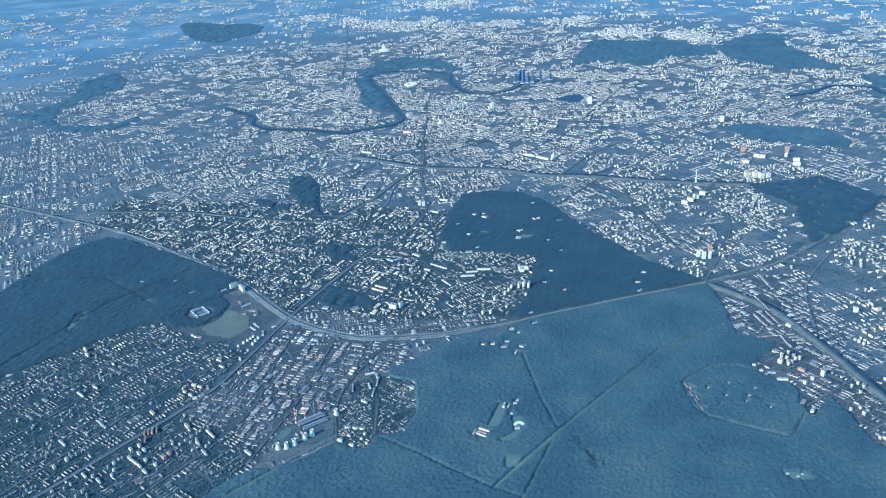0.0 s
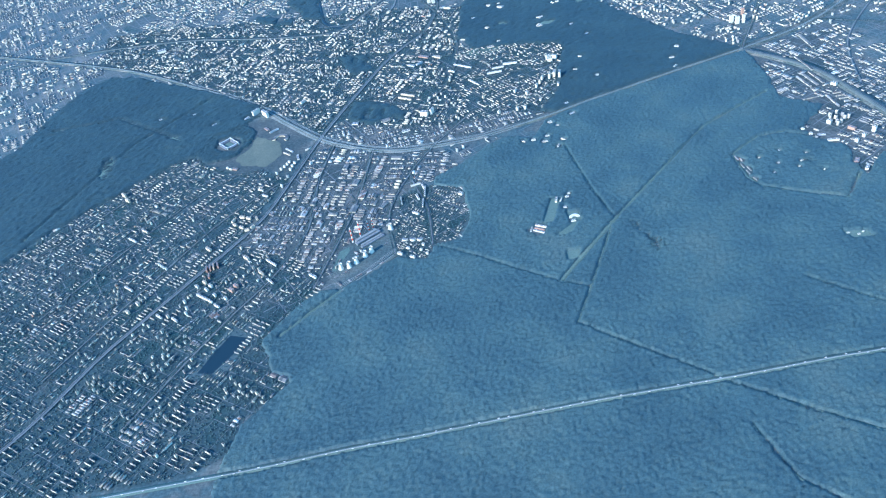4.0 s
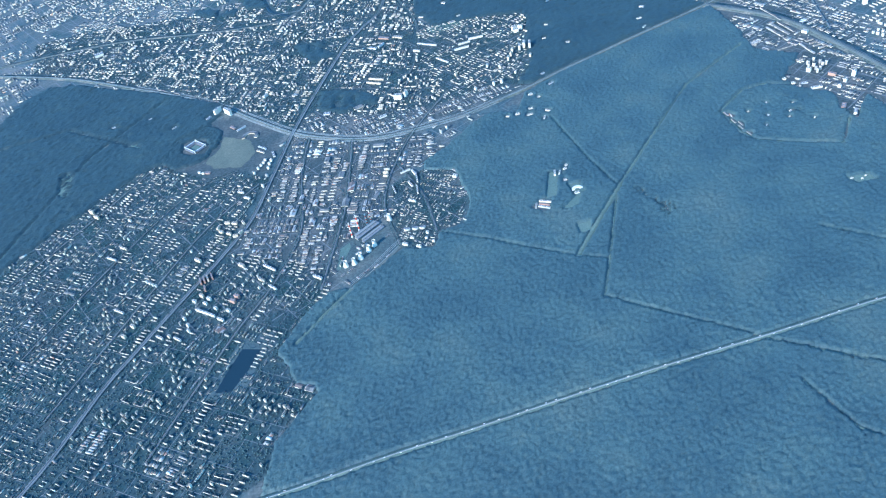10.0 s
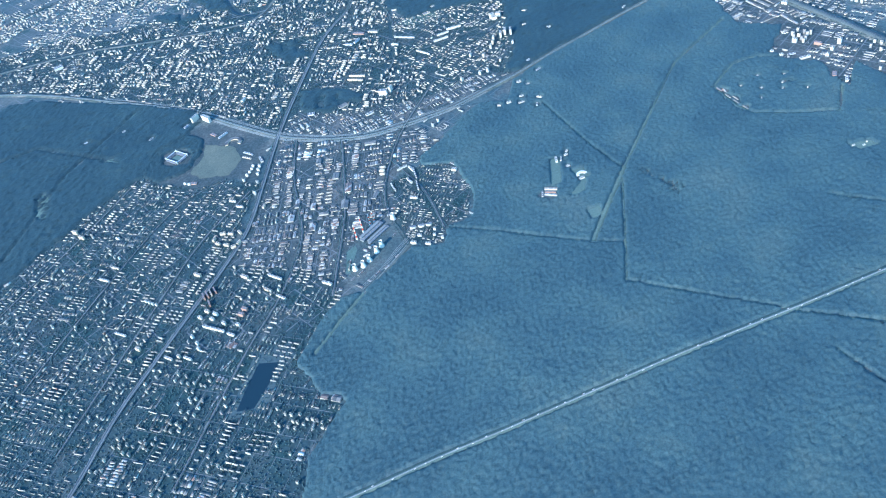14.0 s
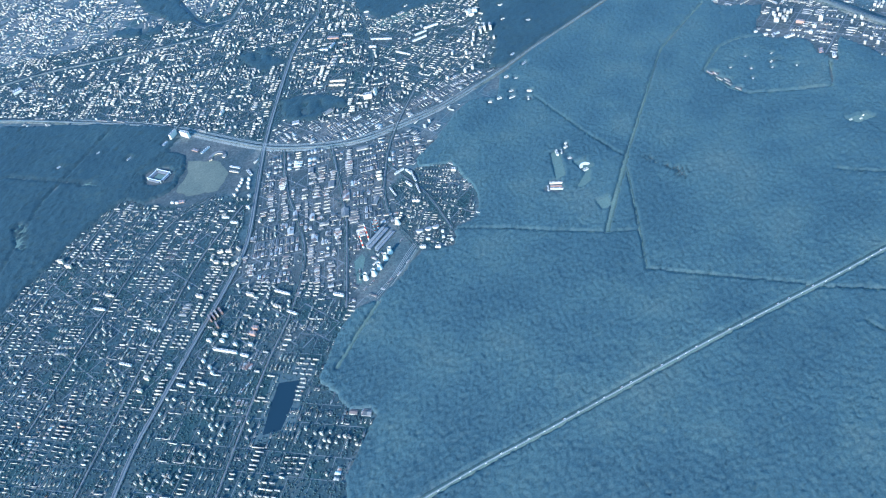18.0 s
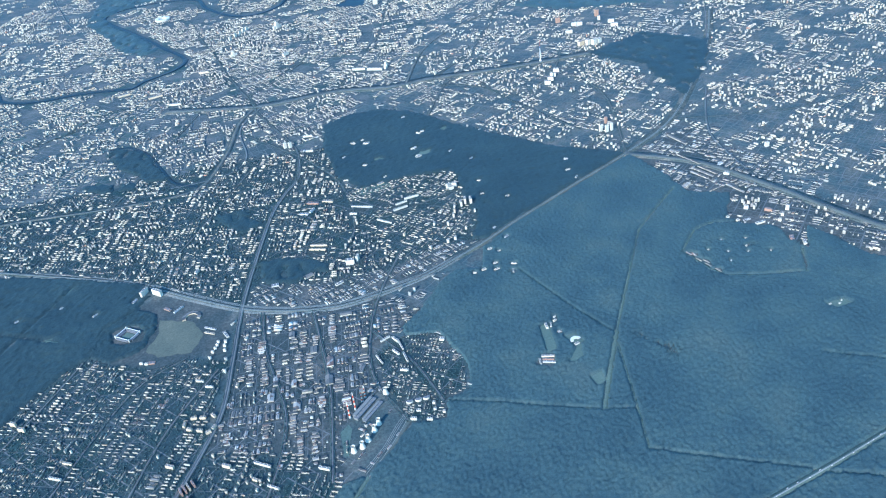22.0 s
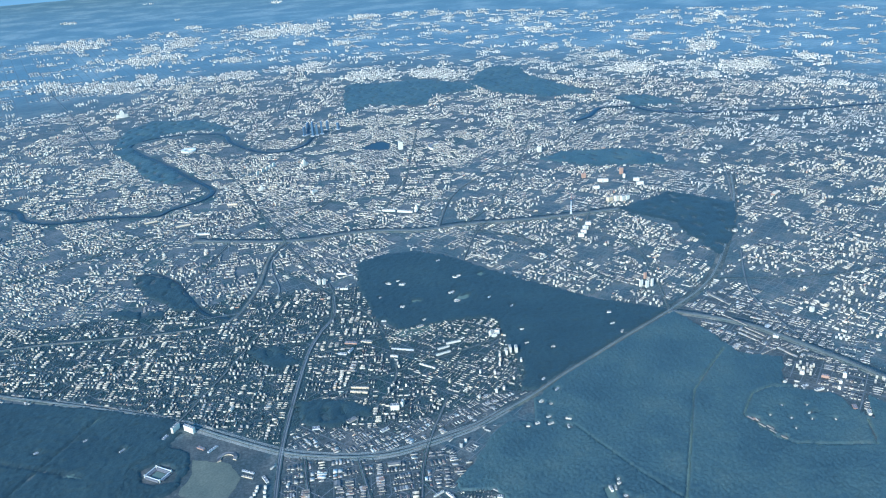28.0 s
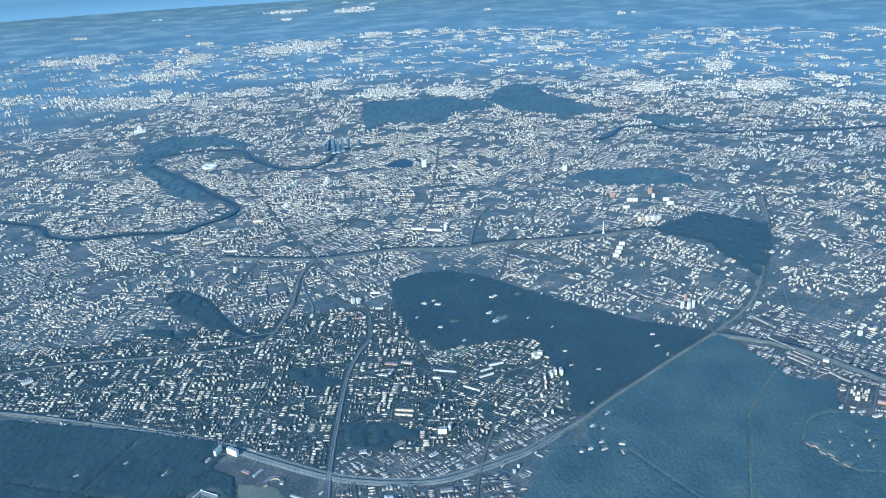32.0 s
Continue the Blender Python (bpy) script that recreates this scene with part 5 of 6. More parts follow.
def blocks(plan, angle, size, shares, seed, hub=None, wild=True, loose=3, slim=False):
    """Places and sizes of the buildings of a district, quarter by quarter, between its straight or ring streets."""
    rng = np.random.default_rng(seed)
    p = np.array(plan, float)
    a = radians(angle)
    if hub:
        mean = float(np.hypot(p[:, 0] - hub[0], p[:, 1] - hub[1]).mean())
        lo_u, hi_u, lo_w, hi_w = 0.0, float(np.hypot(p[:, 0] - hub[0], p[:, 1] - hub[1]).max()), -math.pi * mean, math.pi * mean
    else:
        u, w = p[:, 0] * math.cos(a) + p[:, 1] * math.sin(a), -p[:, 0] * math.sin(a) + p[:, 1] * math.cos(a)
        lo_u, hi_u, lo_w, hi_w = u.min() - 5, u.max(), w.min() - 5, w.max()
    cu = cuts(rng, lo_u, hi_u, 9.0 * size, 17.0 * size)
    rows, lanes = [], []
    share = np.array(shares) / sum(shares)
    gap = 0.65 * size
    for u0, u1 in zip(cu[:-1], cu[1:]):
        stretch = max(0.12, (u0 + u1) / 2 / mean) if hub else 1.0
        cw = cuts(rng, lo_w, hi_w, 7.0 * size / stretch, 13.0 * size / stretch)
        for w0, w1 in zip(cw[:-1], cw[1:]):
            kind = int(rng.choice(8, p=share))
            mu, mw = (u0 + u1) / 2, (w0 + w1) / 2
            for (ua, wa), (ub, wb), wide in (((u0, w1), (u1, w1), 0.5), ((u1, w0), (u1, w1), 0.65)):
                if hub:
                    ends = [(hub[0] + q * math.cos(t / mean), hub[1] + q * math.sin(t / mean)) for q, t in ((ua, wa), (ub, wb))]
                else:
                    ends = [(q * math.cos(a) - t * math.sin(a), q * math.sin(a) + t * math.cos(a)) for q, t in ((ua, wa), (ub, wb))]
                lanes.append((*ends[0], *ends[1], wide * size * (1.0 if wild else 0.55)))
            if hub:
                at = (hub[0] + mu * math.cos(mw / mean), hub[1] + mu * math.sin(mw / mean))
            else:
                at = (mu * math.cos(a) - mw * math.sin(a), mu * math.sin(a) + mw * math.cos(a))
            lie = noise.noise((at[0] * 0.021, at[1] * 0.021, 3.7)) + 0.5 * noise.noise((at[0] * 0.06, at[1] * 0.06, 9.1))
            use = noise.noise((at[0] * 0.016, at[1] * 0.016, 21.3))
            if wild and kind != 4:
                if lie < -0.2 and rng.random() < 0.8:
                    kind = 7
                elif use > 0.24 and rng.random() < 0.8:
                    kind = 4
                elif lie > 0.34 and rng.random() < 0.6:
                    kind = 2
            if kind == 7:
                continue
            tilt = rng.normal(0, 0.17 if hub else 0.035)
            if hub:
                t = mw / mean
                mu = mu + rng.normal(0, 1.6)
                ox, oy, turn = hub[0] + mu * math.cos(t), hub[1] + mu * math.sin(t), t + tilt
            else:
                ox, oy, turn = mu * math.cos(a) - mw * math.sin(a), mu * math.sin(a) + mw * math.cos(a), a + tilt
            c, s = math.cos(turn), math.sin(turn)
            wide, deep = u1 - u0 - 2 * gap, (w1 - w0) * stretch - 2 * gap
            small = [(rng.uniform(-0.46, 0.46) * wide, rng.uniform(-0.46, 0.46) * deep, False, rng.uniform(0.5, 1.5), rng.uniform(0.35, 0.7), rng.uniform(0.16, 0.34), 3) for _ in range(loose)]
            for x, y, turned, l, d, h, k in quarter(rng, kind, wide, deep, size) + small:
                if turned:
                    x, y = y, x
                if slim and k < 3:
                    l, d, h = l * (0.86 if k == 1 else 1.0), d * 0.84, h * 0.8
                rows.append((ox + x * c - y * s, oy + x * s + y * c, turn + (math.pi / 2 if turned else 0), l, d, h, k))
    e = np.array(lanes)
    e = e[inside(e[:, 0], e[:, 1], plan) & inside(e[:, 2], e[:, 3], plan)]
    e = e[free_of((e[:, 0] + e[:, 2]) / 2, (e[:, 1] + e[:, 3]) / 2) & free_of(e[:, 0], e[:, 1]) & free_of(e[:, 2], e[:, 3])]
    STREETS.append(e)
    r = np.array(rows)
    r = r[inside(r[:, 0], r[:, 1], plan)]
    r = r[free_of(r[:, 0], r[:, 1], 0.8)]
    for lx, ly, lr in KEEP_CLEAR:
        r = r[np.hypot(r[:, 0] - lx, r[:, 1] - ly) > lr]
    return r


SINGLE = []


def district(seed, name, plan, angle, size, shares, hub=None):
    r = blocks(plan, angle, size, shares, seed, hub, name not in NEAR, 3, name in ("east_estate", "pond_estate", "forest_edge_estate", "park_suburb"))
    if name in NEAR:
        SINGLE.append(r)
        return 0
    joined(name, *r[:, :6].T, seed, name == "goods_station")
    return len(r)


def joined(name, x, y, ang, ln, dp, h, seed, works=False):
    """Buildings of a district in one mesh, with stair heads on some roofs."""
    v, f, sl = boxes(x, y, ang, ln, dp, 0.0, h)
    rng = np.random.default_rng(seed + 500)
    top = (rng.random(len(x)) < 0.4) & (h > 0.8) & (name == "near_blocks")
    off = rng.uniform(-0.3, 0.3, top.sum()) * ln[top]
    v2, f2, s2 = boxes(x[top] + off * np.cos(ang[top]), y[top] + off * np.sin(ang[top]), ang[top], ln[top] * 0.16, dp[top] * 0.5, h[top], np.full(top.sum(), 0.2))
    me = arrays_mesh(name, np.concatenate([v, v2]), np.concatenate([f, f2 + len(v)]), [M_FAR_WALL if name == "suburbs" else M_WALL, M_SHED if works else M_ROOF if name == "near_blocks" else M_TOWN_ROOF], np.concatenate([sl, s2]))
    ob = new("city_blocks", me)
    return tag(ob, "works sheds and stores with grey and white roofs" if works else "cream and white blocks of flats with grey flat roofs", "buildings", kind="stuff")


TOTAL = 0
for k, d in enumerate(DISTRICTS):
    TOTAL += district(100 + k, *d)


# thinner suburbs between and beyond the districts
def outskirts(plan, angle, size, shares, seed):
    r = blocks(plan, angle, size, shares, seed, None, True, 0)
    ok = np.ones(len(r), bool)
    for d in DISTRICTS:
        ok &= ~inside(r[:, 0], r[:, 1], d[1])
    joined("suburbs", *r[ok, :6].T, seed)
    return int(ok.sum())


TOTAL += outskirts([(-900, 100), (-420, -150), (640, -280), (1100, -100), (1250, 700), (800, 1250), (300, 1300), (-300, 1250), (-900, 800)], 35, 1.1, (0.14, 0.12, 0.12, 0, 0.08, 0, 0, 0.54), 300)
TOTAL += outskirts([(-1300, 900), (-900, 760), (-300, 1250), (300, 1300), (800, 1250), (1250, 700), (1500, 300), (2300, 700), (1900, 1500), (900, 2400), (-500, 2500), (-1600, 1800)], 10, 1.7, (0.015, 0.01, 0.02, 0, 0.015, 0, 0, 0.94), 301)
print("buildings joined", TOTAL)


def street_grid():
    """The side streets between the quarters, as thin strips."""
    e = np.concatenate(STREETS)
    d = e[:, 2:4] - e[:, :2]
    side = np.stack([-d[:, 1], d[:, 0]], 1) / (np.linalg.norm(d, axis=1)[:, None] + 1e-9) * e[:, 4:5] / 2
    z = 0.012 + 0.006 * (np.arange(len(e)) % 2)
    v = np.stack([np.c_[e[:, :2] - side, z], np.c_[e[:, 2:4] - side, z], np.c_[e[:, 2:4] + side, z], np.c_[e[:, :2] + side, z]], 1)
    return new("streets", arrays_mesh("streets", v.reshape(-1, 3), np.arange(4 * len(e)).reshape(-1, 4), [M_ASPHALT]))


tag(street_grid(), "narrow grey side streets between the blocks of flats", "street", kind="structure")


# far towns and estates beyond the city
def far_towns(seed):
    rng = np.random.default_rng(seed)
    rows = []
    strays = [(y * rng.uniform(-0.55, 1.0) - 100, y, rng.uniform(8, 30), rng.uniform(10, 45)) for y in rng.uniform(1600, 4200, 26)]
    for x, y, rx, ry in RING_TOWNS + WEST_TOWNS + FAR_TOWNS + strays:
        t = math.atan2(x, y + 400)
        size = 1.0 + y / 2600
        n = int(np.clip(rx * ry * (0.14 if y < 1500 else 0.07), 12, 420))
        lobe = rng.normal(0, 0.45, (5, 2))
        q = lobe[rng.integers(0, 5, n)] + rng.normal(0, 0.3, (n, 2))
        q = q[np.hypot(q[:, 0], q[:, 1]) < 1.25]
        step = 3.0 * size
        across, deep = np.round(q[:, 0] * rx / step) * step + rng.normal(0, 0.5, len(q)), np.round(q[:, 1] * ry / step) * step + rng.normal(0, 0.8, len(q))
        tall = rng.uniform(1.3, 2.4)
        for u, v in zip(across, deep):
            rows.append((x + u * math.cos(t) + v * math.sin(t), y - u * math.sin(t) + v * math.cos(t), -t + (math.pi / 2 if rng.random() < 0.3 else 0),
                         rng.uniform(1.6, 4.4) * size, rng.uniform(0.8, 1.2) * size, tall * rng.uniform(0.6, 1.3) * size))
    r = np.array(rows)
    r = r[free_of(r[:, 0], r[:, 1], 1.0)]
    for d in DISTRICTS:
        r = r[~inside(r[:, 0], r[:, 1], d[1])]
    v, f, sl = boxes(r[:, 0], r[:, 1], r[:, 2], r[:, 3], r[:, 4], 0.0, r[:, 5])
    return tag(new("far_towns", arrays_mesh("far_towns", v, f, [M_FAR_WALL, M_TOWN_ROOF], sl)), "pale far towns of tall flats among woods", "buildings", kind="stuff")


far_towns(7)


# street trees
def street_trees(n, seed):
    rng = np.random.default_rng(seed)
    xs, ys = [], []
    for name, plan, *_r in DISTRICTS[:14]:
        p = np.array(plan)
        area = (p[:, 0].max() - p[:, 0].min()) * (p[:, 1].max() - p[:, 1].min())
        k = int(area * (0.1 if "works" in name or "goods" in name else 0.4 if name in NEAR else 0.1))
        x, y = rng.uniform(p[:, 0].min(), p[:, 0].max(), k), rng.uniform(p[:, 1].min(), p[:, 1].max(), k)
        ok = inside(x, y, plan)
        ok[ok] &= free_of(x[ok], y[ok])
        xs.append(x[ok])
        ys.append(y[ok])
    for line in [HIGHWAY] + AVENUES[:24]:
        p = np.array(curve(line, 0.7))
        t = np.gradient(p, axis=0)
        t /= np.linalg.norm(t, axis=1)[:, None] + 1e-9
        gap = 1.55 if line is HIGHWAY else 0.95
        for side in (-gap, gap):
            keep = rng.random(len(p)) < 0.75
            q = (p + np.stack([-t[:, 1], t[:, 0]], 1) * side + rng.normal(0, 0.12, p.shape))[keep]
            xs.insert(0, q[:, 0])
            ys.insert(0, q[:, 1])
    x, y = np.concatenate(xs)[:n], np.concatenate(ys)[:n]
    m = len(x)
    r = rng.uniform(0.25, 0.6, m)
    h = rng.uniform(0.45, 0.95, m)
    tint = rng.uniform(0, 6.28, m)
    v = np.empty((m, 6, 3), np.float32)
    for k in range(4):
        rr = r * rng.uniform(0.7, 1.25, m)
        v[:, k] = np.stack([x + rr * np.cos(tint + k * 1.57), y + rr * np.sin(tint + k * 1.57), h * rng.uniform(0.45, 0.7, m)], -1)
    v[:, 4] = np.stack([x, y, h], -1)
    v[:, 5] = np.stack([x, y, np.zeros(m)], -1)
    q = np.array([(0, 1, 4), (1, 2, 4), (2, 3, 4), (3, 0, 4), (1, 0, 5), (2, 1, 5), (3, 2, 5), (0, 3, 5)])
    f = (q[None] + 6 * np.arange(m)[:, None, None]).reshape(-1, 3)
    return tag(new("street_trees", arrays_mesh("street_trees", v.reshape(-1, 3), f, [M_CROWN])), "dark green trees between the blocks", "trees", kind="stuff"), m


print("trees", street_trees(95000, 5)[1])


# added glowing backdrop: haze painted as emission past the last fields, mirrored in far ground
def distance_ring(radius, top):
    a = np.radians(np.arange(-88, 89, 4.0))
    x, y = radius * np.sin(a), -300 + radius * np.cos(a)
    n = len(a)
    v = np.concatenate([np.c_[x, y, np.full(n, -4.0)], np.c_[x, y, np.full(n, top)]])
    i = np.arange(n - 1)
    m, nodes, links, b = material("painted_haze", 1.0, 0, 0)
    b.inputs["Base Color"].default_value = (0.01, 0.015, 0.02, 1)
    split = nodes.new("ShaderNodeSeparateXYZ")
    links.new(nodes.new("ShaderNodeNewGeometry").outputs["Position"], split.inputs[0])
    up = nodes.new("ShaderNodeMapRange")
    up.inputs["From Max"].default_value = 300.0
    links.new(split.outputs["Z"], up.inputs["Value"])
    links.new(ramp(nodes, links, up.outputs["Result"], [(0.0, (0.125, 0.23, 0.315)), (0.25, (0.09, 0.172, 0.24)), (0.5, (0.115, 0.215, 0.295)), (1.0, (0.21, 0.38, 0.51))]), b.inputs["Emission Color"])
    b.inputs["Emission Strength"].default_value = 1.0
    return tag(new("backdrop", arrays_mesh("backdrop", v, np.stack([i + 1, i, i + n, i + n + 1], 1), [m])), "glowing backdrop painted as blue haze on the horizon", "backdrop", kind="structure")


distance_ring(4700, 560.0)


# ---- single buildings ----
def box_bm(parts):
    """Boxes (centre x, y, base z, length, depth, height) in one bmesh."""
    bm = bmesh.new()
    for x, y, z, l, d, h in parts:
        r = bmesh.ops.create_cube(bm, size=1.0)["verts"]
        for v in r:
            v.co = Vector((x + v.co.x * l, y + v.co.y * d, z + (v.co.z + 0.5) * h))
    return bm


def block_of_flats(l, d, h, name, label, category, heads=2, wall=M_WALL_T, roof=M_ROOF_T, porch=False):
    """A flat-roofed block: walls, roof sunk behind a parapet, stair heads."""
    root = new(name)
    part("wall", box_bm([(0, 0, 0, l, d, h)]), wall, root)
    t = 0.05
    top = part("roof", box_bm([(0, 0, h, l - 2 * t, d - 2 * t, 0.03)]), roof, root)
    part("parapet", box_bm([(0, d / 2 - t / 2, h, l, t, 0.08), (0, -d / 2 + t / 2, h, l, t, 0.08), (l / 2 - t / 2, 0, h, t, d - 2 * t, 0.08), (-l / 2 + t / 2, 0, h, t, d - 2 * t, 0.08)]), wall, root)
    for k in range(heads):
        part("stair_head", box_bm([((k + 0.5) / heads * l * 0.9 - l * 0.45, 0.05 * d, h + 0.03, min(0.45, l * 0.22), d * 0.42, 0.2)]), wall, top)
    return tag(root, label, category)


def works_shed(l, d, h, name, label, category):
    """A long shed with a low pitched roof."""
    root = new(name)
    part("wall", box_bm([(0, 0, 0, l, d, h)]), M_WALL_T, root)
    bm = bmesh.new()
    e = 0.06
    p = [(-l / 2 - e, -d / 2 - e, h), (l / 2 + e, -d / 2 - e, h), (l / 2 + e, d / 2 + e, h), (-l / 2 - e, d / 2 + e, h), (-l / 2 - e, 0, h + 0.16 * d), (l / 2 + e, 0, h + 0.16 * d)]
    v = [bm.verts.new(q) for q in p]
    for q in ((0, 1, 5, 4), (2, 3, 4, 5), (3, 0, 4), (1, 2, 5), (3, 2, 1, 0)):
        bm.faces.new([v[i] for i in q])
    top = part("roof", bm, M_SHED_T, root)
    part("ridge_vent", box_bm([(0, 0, h + 0.14 * d, l * 0.7, 0.22, 0.12)]), M_SHED_T, top)
    return tag(root, label, category)


def prototypes(kind):
    """A few sizes of a kind of building."""
    out = []
    if kind == 0:
        for l in (1.6, 2.3, 3.1, 4.1):
            for h in (0.6, 0.76):
                out.append((l, h, block_of_flats(l, 0.48, h, *(("low_rise_flats", "low pale panel-built flats with a flat grey roof") if h < 0.7 else ("apartment_block", "pale panel-built apartment block with a flat grey roof")), "apartment block", 2)))
        out.append((3.0, 1.2, block_of_flats(3.0, 0.52, 1.2, "apartment_block", "tall pale panel-built apartment block above the trees", "apartment block", 3)))
    elif kind == 1:
        for l in (0.95, 1.3):
            for h in (1.4, 1.8, 2.2):
                out.append((l, h, block_of_flats(l, 0.85, h, "tower_block", "pale tall tower block rising above lower flats", "tower block", 1)))
    elif kind == 2:
        for l in (5.0, 7.0):
            out.append((l, 1.05, block_of_flats(l, 0.6, 1.05, "long_apartment_block", "very long pale apartment block casting a long shadow", "apartment block", 4)))
    elif kind == 3:
        for l in (0.9, 1.5, 2.6):
            out.append((l, 0.45, block_of_flats(l, 0.8, 0.45, "low_building", "low flat-roofed shop or school among trees", "building", 1)))
    elif kind == 4:
        for l in (1.8, 3.2, 4.8, 6.6):
            for d in (1.0, 1.7):
                out.append((l, d, works_shed(l, d, 0.55, "works_shed", "grey industrial shed with a low pitched roof", "industrial shed")))
    else:
        for l in (1.1, 1.6):
            out.append((l, 0.5, block_of_flats(l, 0.6, 0.5, "town_house", "older cream town house with a dark roof", "house", 1)))
    return out


GROUPS = {0: "panel blocks of the estates", 1: "tower blocks of the estates", 2: "long blocks of the estates", 3: "low buildings of the estates", 4: "sheds of the works quarter", 5: "old town houses"}
ROWS = np.concatenate(SINGLE)
ROWS = ROWS[np.argsort(np.hypot(ROWS[:, 0] - 0, ROWS[:, 1] + 150))]
REST = [ROWS[ROWS[:, 6] > 5]]
for kind, limit in ((0, 295), (1, 200), (2, 80), (3, 230), (4, 295), (5, 120)):
    mine = ROWS[ROWS[:, 6] == kind]
    if not len(mine):
        continue
    protos = prototypes(kind)
    used = set()
    for x, y, a, l, d, h, _k in mine[:limit]:
        k = min(range(len(protos)), key=lambda i: abs(protos[i][0] - l) + abs(protos[i][1] - (d if kind == 4 else h)))
        m = Matrix.Translation((x, y, 0)) @ Matrix.Rotation(a, 4, "Z")
        proto = protos[k][2]
        if k in used:
            copy_thing(proto, m)
        else:
            proto["group"] = GROUPS[kind]
            proto.matrix_basis = m
            used.add(k)
    REST.append(mine[limit:])
    for k, (_l, _h, proto) in enumerate(protos):
        if k not in used:
            for o in (*proto.children_recursive, proto):
                bpy.data.objects.remove(o)
REST = np.concatenate(REST)
for works in (False, True):
    r = REST[(REST[:, 6] == 4) == works]
    joined("near_blocks", *r[:, :6].T, 900 + works, works)
print("single", len(ROWS), "rest", len(REST))


# ---- landmarks ----
def plain(name, colour, rough=0.7, spec=0.3, stain=0.25):
    m, n, l, b = material(name, rough, 0, spec)
    g = ramp(n, l, noise_tex(n, l, 2.2, 5.0, 0.7), [(0.3, tuple(c * (1 - stain) for c in colour)), (0.65, colour)])
    l.new(g, b.inputs["Base Color"])
    return m


M_WHITE = plain("white_facade", (0.78, 0.69, 0.52))
M_CREAM = plain("cream_facade", (0.74, 0.57, 0.36))
M_BRICK = plain("brick_facade", (0.5, 0.29, 0.19))
M_CONCRETE = plain("concrete", (0.66, 0.62, 0.54))
M_RED = plain("red_paint", (0.62, 0.09, 0.04))
M_CLADDING = plain("hall_cladding", (0.24, 0.235, 0.21))
M_GREY_ROOF = plain("grey_felt", (0.2, 0.2, 0.2))
M_WHITE_ROOF = plain("white_sheet", (0.8, 0.76, 0.68), 0.5)
M_GLASS = plain("tinted_glass", (0.10, 0.16, 0.22), 0.12, 0.8)
STYLES = {"w": (M_WHITE, "white"), "c": (M_CREAM, "cream"), "b": (M_BRICK, "red brick"), "k": (M_CONCRETE, "pale concrete")}


def place(ob, x, y, a):
    ob.matrix_basis = Matrix.Translation((x, y, 0)) @ Matrix.Rotation(radians(a), 4, "Z")
    return ob


def notable(x, y, a, l, d, h, style, where):
    wall, word = STYLES[style]
    tall = h > 2.4 * max(l, d) / 3 and h > 2
    name, cat = ("tower_block", "tower block") if tall else ("apartment_block", "apartment block") if h > 0.9 else ("low_building", "building")
    kind = "tall %s tower block" % word if tall else "%s apartment block" % word if h > 0.9 else "low %s building" % word
    place(block_of_flats(l, d, h, name, kind + " " + where, cat, 1 if l < 3 else 2 if l < 8 else 4, wall, M_GREY_ROOF), x, y, a)


for where, rows in SPOTS:
    for row in rows:
        notable(*row, where)
for x, y, a, l, d, h in LONG_SHEDS:
    place(works_shed(l, d, h, "freight_shed", "long pale freight shed beside the railway tracks", "shed"), x, y, a)


for x, y, a, l, d, h in WORKS_HALLS:
    place(works_shed(l, d, h, "works_hall", "large industrial hall with a ridged roof in the works quarter", "industrial hall"), x, y, a)


def lathe(profile, n=20):
    """A closed skin turned about the upright axis."""
    bm = bmesh.new()
    rings = [[bm.verts.new((r * math.cos(6.28319 * k / n), r * math.sin(6.28319 * k / n), z)) for k in range(n)] for r, z in profile]
    for a, b in zip(rings[:-1], rings[1:]):
        for k in range(n):
            bm.faces.new((a[k], a[(k + 1) % n], b[(k + 1) % n], b[k]))
    return bm


def cooling_tower(x, y, s=1.0):
    root = new("cooling_tower")
    outer = [(1.75, 0.25), (1.5, 1.0), (1.2, 2.2), (1.06, 3.2), (1.08, 3.9), (1.15, 4.3)]
    prof = [(r * s, z * s) for r, z in outer] + [((r - 0.06) * s, z * s) for r, z in outer[::-1]]
    part("shell", lathe(prof, 28), M_WHITE, root)
    part("rim", lathe([(1.17 * s, 4.26 * s), (1.22 * s, 4.3 * s), (1.22 * s, 4.38 * s), (1.1 * s, 4.38 * s), (1.1 * s, 4.26 * s)], 28), M_CONCRETE, root)
    part("basin", lathe([(0.01, 0.0), (1.95 * s, 0.0), (1.95 * s, 0.12), (0.01, 0.12)], 24), M_CONCRETE, root)
    for k in range(12):
        a = 6.28319 * k / 12
        part("leg", box_bm([(1.72 * s * math.cos(a), 1.72 * s * math.sin(a), 0.0, 0.1, 0.1, 0.32)]), M_CONCRETE, root)
    tag(root, "white hyperbolic cooling tower of the power station", "cooling tower", "cooling towers")
    root.matrix_basis = Matrix.Translation((x, y, 0))


